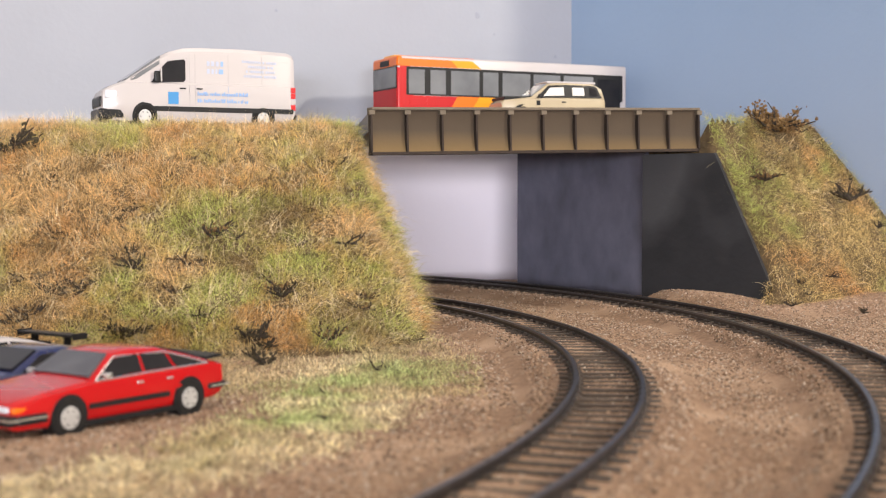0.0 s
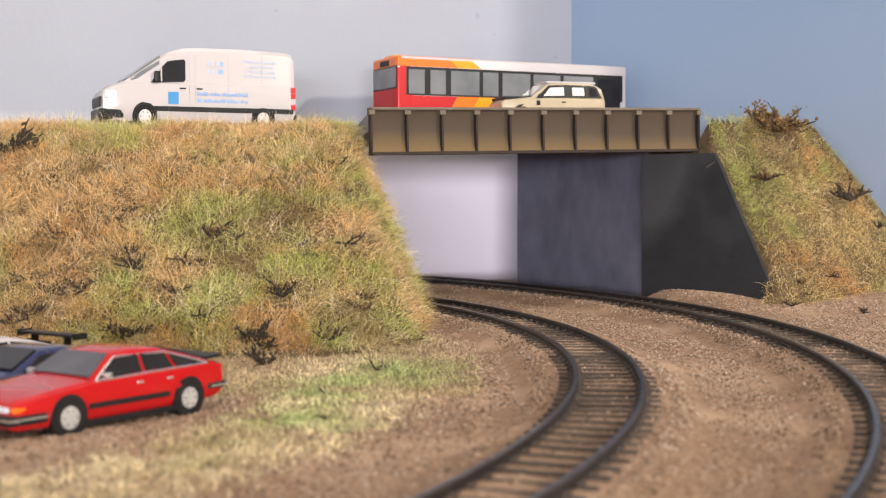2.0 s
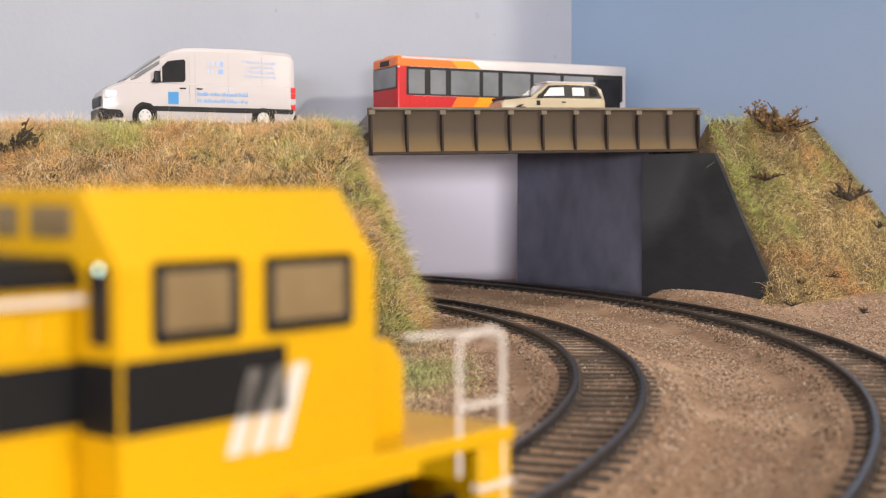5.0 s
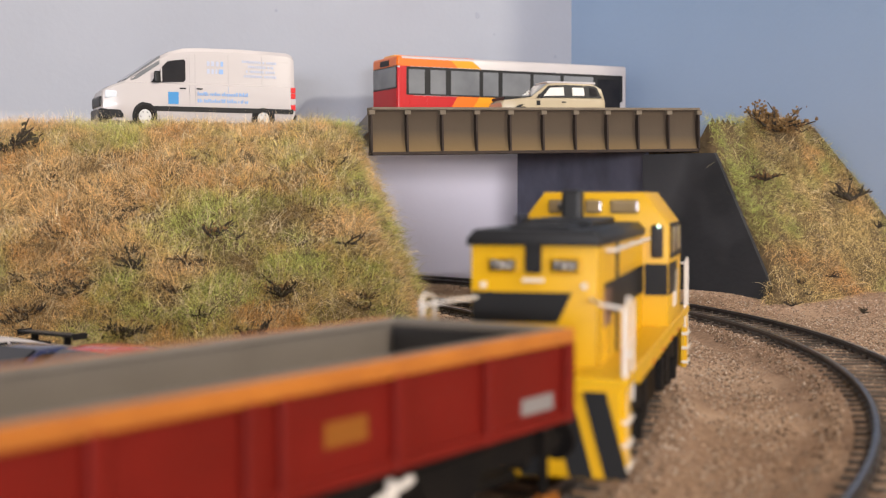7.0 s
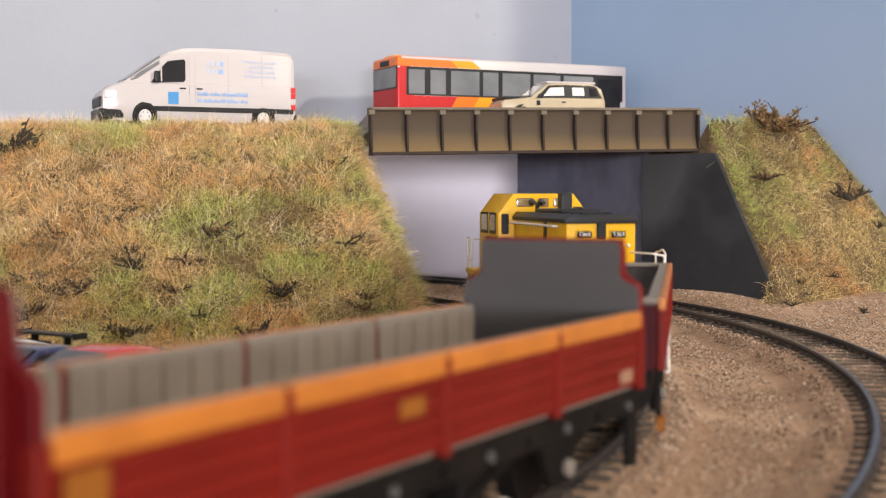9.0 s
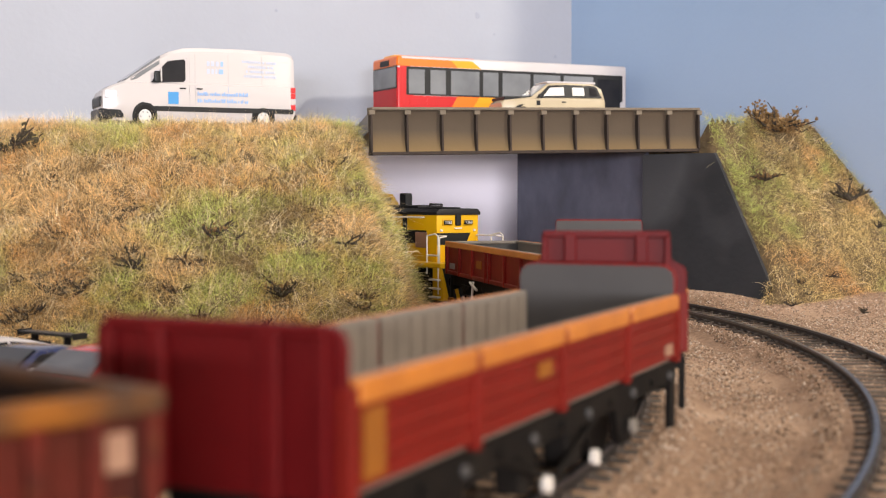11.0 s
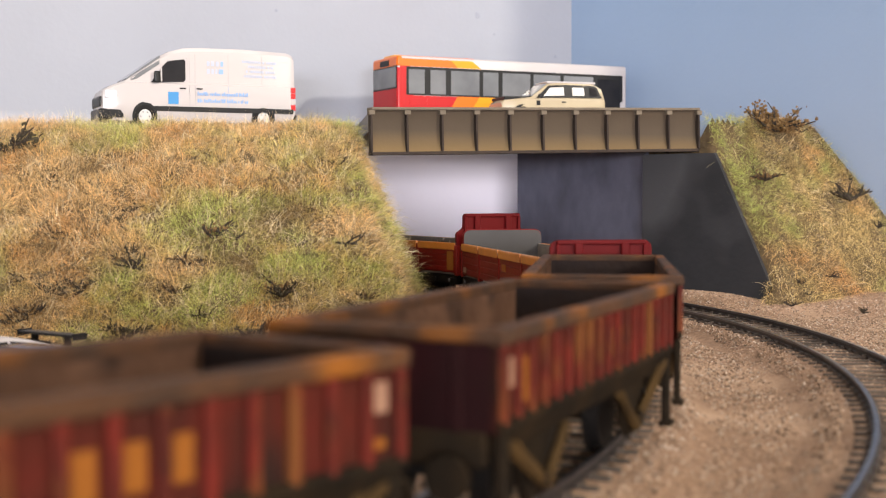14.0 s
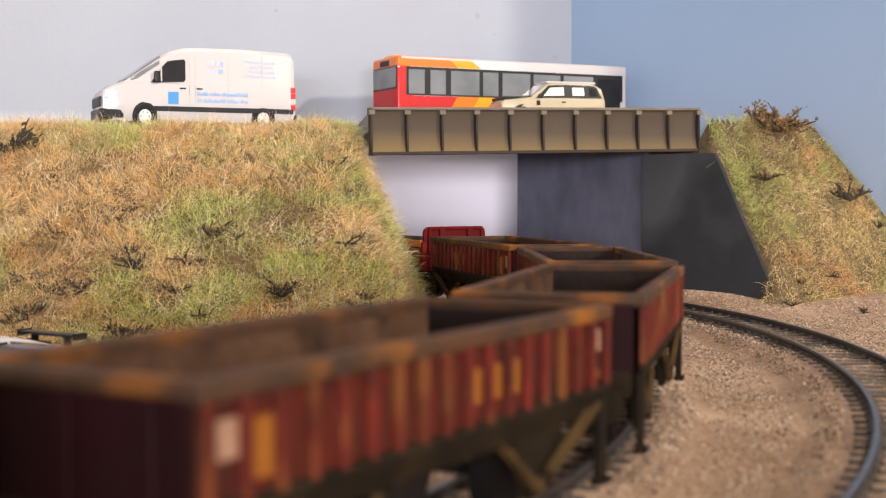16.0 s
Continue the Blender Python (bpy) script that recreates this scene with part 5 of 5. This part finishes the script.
# ---- grass, stones and twigs ----
def grass_material(name, a, b, c, d, rough=0.34, shift=0.0):
    """Fibres: straw, green and rust patches by place, each fibre a little different."""
    m = bpy.data.materials.new(name)
    m.use_nodes = True
    nt = m.node_tree
    bs = nt.nodes["Principled BSDF"]
    bs.inputs["Roughness"].default_value = rough
    tc = nt.nodes.new("ShaderNodeTexCoord")
    prev = None
    for k, (col, sc, lo, hi) in enumerate(((b, 12.0, 0.47, 0.56), (c, 17.0, 0.50, 0.60), (d, 24.0, 0.53, 0.65))):
        n = nt.nodes.new("ShaderNodeTexNoise")
        n.inputs["Scale"].default_value = sc
        n.inputs["Detail"].default_value = 7
        n.inputs["Roughness"].default_value = 0.62
        mp = nt.nodes.new("ShaderNodeMapping")
        mp.inputs["Location"].default_value = (k * 3.1 + shift, k * 1.7, 0.4)
        nt.links.new(tc.outputs["Object"], mp.inputs[0])
        nt.links.new(mp.outputs[0], n.inputs["Vector"])
        r = nt.nodes.new("ShaderNodeMapRange")
        r.inputs[1].default_value, r.inputs[2].default_value = lo, hi
        r.inputs[4].default_value = 0.9
        nt.links.new(n.outputs[0], r.inputs[0])
        x = nt.nodes.new("ShaderNodeMix")
        x.data_type = "RGBA"
        nt.links.new(r.outputs[0], x.inputs[0])
        if prev is None:
            x.inputs[6].default_value = (*a, 1)
        else:
            nt.links.new(prev, x.inputs[6])
        x.inputs[7].default_value = (*col, 1)
        prev = x.outputs[2]
    g = nt.nodes.new("ShaderNodeNewGeometry")
    r = nt.nodes.new("ShaderNodeMapRange")
    r.inputs[3].default_value, r.inputs[4].default_value = 0.2, 1.6
    nt.links.new(g.outputs["Random Per Island"], r.inputs[0])
    h = nt.nodes.new("ShaderNodeHueSaturation")
    nt.links.new(r.outputs[0], h.inputs["Value"])
    nt.links.new(prev, h.inputs["Color"])
    nt.links.new(h.outputs[0], bs.inputs["Base Color"])
    tr = nt.nodes.new("ShaderNodeBsdfTranslucent")
    nt.links.new(h.outputs[0], tr.inputs[0])
    mx = nt.nodes.new("ShaderNodeMixShader")
    mx.inputs[0].default_value = 0.25
    nt.links.new(bs.outputs[0], mx.inputs[1])
    nt.links.new(tr.outputs[0], mx.inputs[2])
    nt.links.new(mx.outputs[0], nt.nodes["Material Output"].inputs[0])
    return m


M["grass"] = grass_material("static_grass", (0.82, 0.55, 0.25), (0.48, 0.54, 0.14), (0.70, 0.39, 0.15), (0.26, 0.165, 0.07))
M["grass_right"] = grass_material("bank_side_static_grass", (0.76, 0.58, 0.26), (0.46, 0.53, 0.14), (0.74, 0.42, 0.17), (0.26, 0.17, 0.07), shift=2.21)
M["verge"] = grass_material("short_static_grass", (0.70, 0.56, 0.34), (0.52, 0.51, 0.24), (0.58, 0.43, 0.25), (0.36, 0.27, 0.14))
M["strip"] = grass_material("pale_green_static_grass", (0.90, 0.78, 0.50), (0.54, 0.63, 0.26), (0.80, 0.66, 0.42), (0.55, 0.48, 0.25))


def blades(name, fn, x0, x1, y0, y1, count, lo, hi, mat, weight, lean=0.8, seed=1, wide=0.16, label="", comb=(0, 0), tuft=0.9):
    """Grass fibres: two-piece bent strips planted on a surface."""
    r = np.random.RandomState(seed)
    x, y = r.uniform(x0, x1, count), r.uniform(y0, y1, count)
    keep = r.uniform(0, 1, count) < weight(x, y)
    x, y = x[keep], y[keep]
    n = len(x)
    z = fn(x, y)
    e = 1.5
    nx, ny = (fn(x - e, y) - fn(x + e, y)) / (2 * e), (fn(x, y - e) - fn(x, y + e)) / (2 * e)
    N = np.stack([nx, ny, np.ones(n)], -1)
    N /= np.linalg.norm(N, axis=1)[:, None]
    # tufts: neighbours lean alike
    tx, ty = lumps(x, y, 17, seed + 20), lumps(x, y, 17, seed + 40)
    D = N * 0.6 + np.stack([tx * tuft + comb[0], ty * tuft * 0.6 + comb[1], 0.3 * np.ones(n)], -1) + r.normal(0, lean * 0.45, (n, 3))
    D /= np.linalg.norm(D, axis=1)[:, None]
    ln = r.uniform(lo, hi, n) * np.where((y > 590) & (x < 0), 0.62, 1.0) * (0.75 + 0.35 * lumps(x, y, 25, seed + 60).clip(-1, 1))
    S = np.cross(D, r.normal(0, 1, (n, 3)))
    S /= np.linalg.norm(S, axis=1)[:, None] + 1e-9
    w = wide * r.uniform(0.6, 1.3, n)[:, None]
    P = np.stack([x, y, z - 0.3], -1)
    sag = np.stack([r.normal(0, 0.25, n), r.normal(0, 0.25, n), -r.uniform(0.0, 0.9, n)], -1)
    mid = P + D * (ln * 0.55)[:, None]
    tip = mid + (D + sag) * (ln * 0.45)[:, None]
    V = np.stack([P - S * w, P + S * w, mid - S * w * 0.8, mid + S * w * 0.8, tip], 1).reshape(-1, 3)
    b = (np.arange(n) * 5)[:, None]
    F = np.concatenate([b + [0, 1, 3], b + [0, 3, 2], b + [2, 3, 4]], 0)
    ob = raw(name, V, F, mat)
    return tagged(ob, label, "grass", kind="stuff")


def left_weight(x, y):
    h = bank_left(x, y)
    rr = np.hypot(x - IN_C[0], y - IN_C[1])
    return np.clip((h - 0.2) / 3.0, 0, 1) * np.clip(1.05 + 0.7 * lumps(x, y, 13, 77) + 0.4 * lumps(x, y, 30, 78), 0.2, 1) * (rr < 428) * (y < 660) * np.where(y > 625, 0.6, 1.0) * np.where((y > 640) & (x < -60), 0.35, 1.0)


blades("bank_grass", bank_left, -330, 6, 415, 690, 400000, 3.2, 11.0, "grass", left_weight, 1.9, 3, 0.064,
       "dense straw and green static grass on the bank", (0.1, -0.25))
blades("bank_grass", bank_right, 100, 290, 505, 735, 260000, 3.0, 9.0, "grass_right",
       lambda x, y: np.clip((bank_right(x, y) - 0.3) / 3.0, 0, 1) * (x < CORNER[0] + RIGHT_K * (CORNER[1] - y) - 1.5) * ((x - 97) * 0.754 - (y - 640) * 0.656 > 31), 2.4, 5, 0.055,
       "straw and green static grass beside the bridge", (-0.15, -0.25))


M["straw"] = material("pale_straw_fibre", (0.80, 0.66, 0.42), 0.4, second=(0.62, 0.46, 0.24), scale=60, island=0.35)
blades("bank_grass", bank_left, -330, 6, 415, 660, 42000, 7.0, 15.0, "straw", left_weight, 1.8, 23, 0.06,
       "long loose pale straw fibres over the bank", (0.1, -0.3))
blades("bank_grass", bank_right, 100, 290, 505, 735, 7000, 5.0, 11.0, "straw",
       lambda x, y: np.clip((bank_right(x, y) - 0.3) / 3.0, 0, 1) * (x < CORNER[0] + RIGHT_K * (CORNER[1] - y) - 3) * ((x - 97) * 0.754 - (y - 640) * 0.656 > 34), 2.0, 25, 0.085,
       "long loose pale straw fibres beside the bridge", (-0.15, -0.25))


def verge_weight(x, y):
    """Short grass at the bank foot, thinning out towards the inner track and the car park."""
    rr = np.hypot(x - IN_C[0], y - IN_C[1])
    w = smoothstep((y - 325 + 0.25 * (x + 50)) / 45.0) * smoothstep((412 - rr) / 24.0)
    park = 1 - smoothstep((-58 - x) / 12.0) * smoothstep((405 - y) / 25.0)
    return np.clip(w * park * np.clip(0.62 + 0.8 * lumps(x, y, 38, 9), 0.1, 1), 0, 1) * (bank_left(x, y) < 6)


blades("verge_grass", lambda x, y: ground_z(x, y) + bank_left(x, y), -190, 12, 160, 520, 420000, 1.4, 4.4, "verge", verge_weight, 2.2, 8, 0.095,
       "short patchy static grass on the ground beside the track")


def strip_weight(x, y):
    """A band of grass between the car park and the inner track."""
    rr = np.hypot(x - IN_C[0], y - IN_C[1])
    c = 372 - 0.10 * np.clip(300 - y, 0, 100)
    return smoothstep((27 - np.abs(rr - c)) / 24.0) * smoothstep((430 - y) / 50) * np.clip(0.75 + 0.55 * lumps(x, y, 22, 15), 0.2, 1)


blades("verge_grass", ground_z, -150, 10, 140, 430, 420000, 1.4, 4.4, "strip", strip_weight, 1.8, 12, 0.11,
       "strip of short green and straw grass before the parked cars")

M["stone"] = material("gravel_stone", (0.42, 0.285, 0.195), 0.9, second=(0.20, 0.13, 0.085), scale=300, amount=0.8, island=0.6)
M["stone_pale"] = material("pale_gravel_stone", (0.62, 0.52, 0.43), 0.9, second=(0.40, 0.31, 0.24), scale=300, amount=0.8, island=0.35)
M["twig"] = material("dark_twig", (0.022, 0.016, 0.011), 0.85, second=(0.05, 0.033, 0.02), scale=300, amount=0.8)
M["moss"] = material("dark_olive_foam", (0.040, 0.037, 0.020), 0.95, second=(0.075, 0.055, 0.025), scale=350, amount=0.9, bump=0.8, bump_scale=900)
M["moss_rust"] = material("rust_brown_foam", (0.15, 0.085, 0.035), 0.95, second=(0.25, 0.15, 0.055), scale=350, amount=0.9, bump=0.8, bump_scale=900)


def stones(name, fn, x0, x1, y0, y1, count, lo, hi, mat, weight, seed, label):
    """Loose stones as rough little octahedra."""
    r = np.random.RandomState(seed)
    x, y = r.uniform(x0, x1, count), r.uniform(y0, y1, count)
    keep = r.uniform(0, 1, count) < weight(x, y)
    x, y = x[keep], y[keep]
    n = len(x)
    size = lo + (hi - lo) * r.uniform(0, 1, n) ** 2.5
    base = np.array([[1, 0, 0], [0, 1, 0], [-1, 0, 0], [0, -1, 0], [0, 0, 1], [0, 0, -1]], float)
    V = base[None] * r.uniform(0.55, 1.2, (n, 6, 1)) + r.normal(0, 0.15, (n, 6, 3))
    a = r.uniform(0, math.tau, n)
    c, s = np.cos(a)[:, None], np.sin(a)[:, None]
    V = np.stack([V[..., 0] * c - V[..., 1] * s, V[..., 0] * s + V[..., 1] * c, V[..., 2] * 0.75], -1) * size[:, None, None]
    V += np.stack([x, y, fn(x, y) + size * 0.15], -1)[:, None]
    tri = np.array([[0, 1, 4], [1, 2, 4], [2, 3, 4], [3, 0, 4], [1, 0, 5], [2, 1, 5], [3, 2, 5], [0, 3, 5]])
    F = (np.arange(n)[:, None, None] * 6 + tri[None]).reshape(-1, 3)
    return tagged(raw(name, V.reshape(-1, 3), F, mat), label, "gravel", kind="stuff")


def clear_of_rails(x, y):
    w = np.ones(np.shape(x))
    for c, r in ((IN_C, IN_R), (OUT_C, OUT_R)):
        d = np.hypot(x - c[0], y - c[1]) - r
        w = w * np.where(np.abs(np.abs(d) - 8.25) < 2.2, 0.03, np.where(np.abs(d) < 15, 0.35, 1.0))
    return w


def gravel_weight(x, y):
    near = (np.abs(x) < 0.345 * y + 12)
    return clear_of_rails(x, y) * near * (bank_left(x, y) < 1.5) * (bank_right(x, y) < 2.5) * np.clip(0.85 + 0.5 * lumps(x, y, 50, 31), 0.55, 1)


stones("gravel", ground_z, -190, 230, 170, 770, 330000, 0.2, 0.65, "stone", gravel_weight, 3, "fine brown gravel scattered on the ground")
stones("gravel", ground_z, -120, 230, 170, 770, 80000, 0.2, 0.55, "stone_pale", gravel_weight, 4, "pale stone chips among the brown gravel")


def heap_weight(x, y):
    rr = np.hypot(x - OUT_C[0], y - OUT_C[1])
    return (rr > 521) * (bank_right(x, y) < 4) * (y > 540) * 1.0


stones("gravel", ground_z, 40, 200, 540, 720, 16000, 0.22, 0.7, "stone", heap_weight, 6, "loose brown earth heaped along the abutment")


# dark twigs and foam shrubs on the banks
def shrub(x, y, z, size, mat, seed, label, up=1.0, twigs=9, clumps=80, spread=1.0):
    r = random.Random(seed)
    t = thing("shrub", label, "shrub", x, y, z, group="shrubs of the layout")
    tips = []
    for k in range(twigs):
        bm = bmesh.new()
        a, el = r.uniform(0, math.tau), r.uniform(0.1, 1.0) * up
        p = Vector((0, 0, -0.4))
        d = Vector((math.cos(a) * spread, math.sin(a) * spread, el)).normalized()
        rad = min(0.085 * size, 0.8)
        for j in range(3):
            q = p + d * size * r.uniform(0.2, 0.36)
            rod(bm, p, q, rad, 5, rad * 0.7)
            if r.random() < 0.75:
                d2 = (d + Vector((r.uniform(-1, 1), r.uniform(-1, 1), r.uniform(-0.3, 0.8)))).normalized()
                e = q + d2 * size * r.uniform(0.15, 0.3)
                rod(bm, q, e, rad * 0.75, 5, rad * 0.5)
                tips.append(e)
            p, rad = q, rad * 0.72
            d = (d + Vector((r.uniform(-0.5, 0.5), r.uniform(-0.5, 0.5), r.uniform(-0.3, 0.4)))).normalized()
            tips.append(p)
        part("twig", bm, "twig", t)
    if clumps:
        bm = bmesh.new()
        for k in range(clumps):
            c = r.choice(tips) * r.uniform(0.35, 1.0) + Vector((r.uniform(-1, 1), r.uniform(-1, 1), r.uniform(-0.5, 0.7))) * size * 0.12
            ret = bmesh.ops.create_icosphere(bm, subdivisions=1, radius=min(size, 13.0) * r.uniform(0.025, 0.06))
            for v in ret["verts"]:
                v.co = v.co * r.uniform(0.35, 1.8) + c
        part("foliage", bm, mat, t)
    return t


DARK, RUSTY, BARE = "dark olive foam shrub among dry grass", "rust-brown foam bush with bare twigs", "small bare dark twig lying in the grass"


def surface_z(x, y):
    x, y = np.array([float(x)]), np.array([float(y)])
    return float((ground_z(x, y) + np.maximum(bank_left(x, y), bank_right(x, y)))[0])


def plant(x, y, size, mat, seed, label, *more):
    shrub(x, y, surface_z(x, y) + 0.9, size * 0.9, mat, seed, label, *more)


plant(-176, 543, 17, "moss", 100, DARK, 1.0, 11, 140)
plant(-109, 469, 8, "moss", 101, DARK)
plant(-112, 478, 5.5, "moss", 102, DARK)
plant(-56, 463, 7.5, "moss", 103, DARK)
plant(-62, 434, 10, "moss", 104, DARK)
plant(-54, 404, 7, "moss", 105, DARK)
plant(-103, 430, 8, "moss", 106, DARK)
plant(-127, 454, 8.5, "moss", 107, DARK)
plant(-136, 456, 6, "moss", 108, DARK)
plant(-120, 498, 5, "moss", 109, DARK)
plant(-91, 474, 8, "moss_rust", 200, RUSTY)
plant(-84, 488, 9, "moss_rust", 201, RUSTY)
plant(-137, 438, 9, "moss_rust", 202, RUSTY)
plant(-38, 439, 9, "moss_rust", 203, RUSTY)
plant(-92, 460, 6, "moss_rust", 204, RUSTY)
plant(-27, 471, 6, "moss_rust", 205, RUSTY)
plant(-36, 497, 8.5, "moss", 300, BARE, 0.5, 3, 0)
plant(-54, 495, 6, "moss", 301, BARE, 0.5, 3, 0)
plant(-102, 537, 5, "moss", 302, BARE, 0.5, 3, 0)
plant(-91, 541, 5, "moss", 303, BARE, 0.5, 3, 0)
plant(-78, 496, 5, "moss", 304, BARE, 0.5, 3, 0)
plant(-133, 509, 5.5, "moss", 305, BARE, 0.5, 3, 0)
plant(-140, 485, 5, "moss", 306, BARE, 0.5, 3, 0)
plant(-41, 553, 5, "moss", 307, BARE, 0.5, 3, 0)
plant(-16, 495, 4, "moss", 308, BARE, 0.5, 3, 0)
plant(-31, 463, 5, "moss", 309, BARE, 0.5, 3, 0)
plant(-47, 454, 4, "moss", 310, BARE, 0.5, 3, 0)
plant(-20, 392, 5, "moss", 311, BARE, 0.5, 3, 0)
plant(-9, 468, 4, "moss", 312, BARE, 0.5, 3, 0)
plant(-30, 346, 4, "moss", 313, BARE, 0.5, 3, 0)
plant(-27, 305, 4, "moss", 314, BARE, 0.5, 3, 0)
plant(-15, 387, 4, "moss", 315, BARE, 0.5, 3, 0)
plant(-152, 521, 5, "moss", 316, BARE, 0.5, 3, 0)
plant(-63, 474, 4, "moss", 317, BARE, 0.5, 3, 0)
plant(-80, 515, 4, "moss", 318, BARE, 0.5, 3, 0)
plant(162, 650, 22, "moss_rust", 401, "large rust-brown bush with bare dark branches on the bank top", 0.9, 13, 800)
plant(150, 620, 10, "moss_rust", 402, RUSTY, 0.8, 9, 120)
plant(197, 644, 13, "moss", 403, DARK, 0.8, 9, 60)
plant(209, 639, 6, "moss", 404, BARE, 0.7, 5, 0)
plant(181, 572, 4, "moss", 405, DARK)
plant(160, 593, 4, "moss_rust", 406, RUSTY)
plant(163, 591, 4, "moss", 407, DARK, 0.5, 4, 6)

LOW = "low matted brown foam tuft in the dry grass"
for k, (px, py, ps) in enumerate(((-84, 492, 10), (-92, 476, 9), (-94, 461, 7), (-56, 466, 9), (-28, 464, 7), (-141, 437, 9),
                                  (-124, 462, 9), (-145, 462, 7), (-113, 474, 7), (-49, 512, 6), (-42, 444, 6))):
    plant(px, py, ps, "moss_rust", 500 + k, LOW, 0.3, 7, 60)
for k, (px, py, ps) in enumerate(((-64, 433, 9), (-58, 430, 7), (-105, 434, 9), (-98, 435, 6), (-126, 463, 7), (-60, 421, 5), (-90, 438, 5), (-118, 505, 6))):
    plant(px, py, ps, "moss", 520 + k, DARK, 0.9, 9, 70)
for k, (px, py, ps) in enumerate(((-116, 492, 6), (-94, 544, 5), (-153, 524, 7), (-134, 517, 6), (-142, 488, 6), (-76, 490, 6), (-27, 476, 5),
                                  (-18, 496, 5), (-81, 444, 6), (175, 601, 6), (153, 584, 6), (-43, 548, 5))):
    plant(px, py, ps, "moss", 540 + k, BARE, 0.6, 4, 0)


def motions():
    """The train rolls round the inner curve, lagging before 6.3 s to fit the camera's view; each vehicle is a chord of
    the circle.
    """
    for ob, at7, rad in TRAIN:
        rows = []
        for i in range(33):
            t = i * 0.5
            a = at7 + W_RATE * (t - 7.0) - 0.4 * min(1.0, max(0.0, (6.3 - t) / 2.0))
            x, y = arc_pt(IN_C, rad, a)
            rows.append((t, pose(x * MM, y * MM, 0, 0, 0, a + 90)))
        walk(ob, rows)


motions()
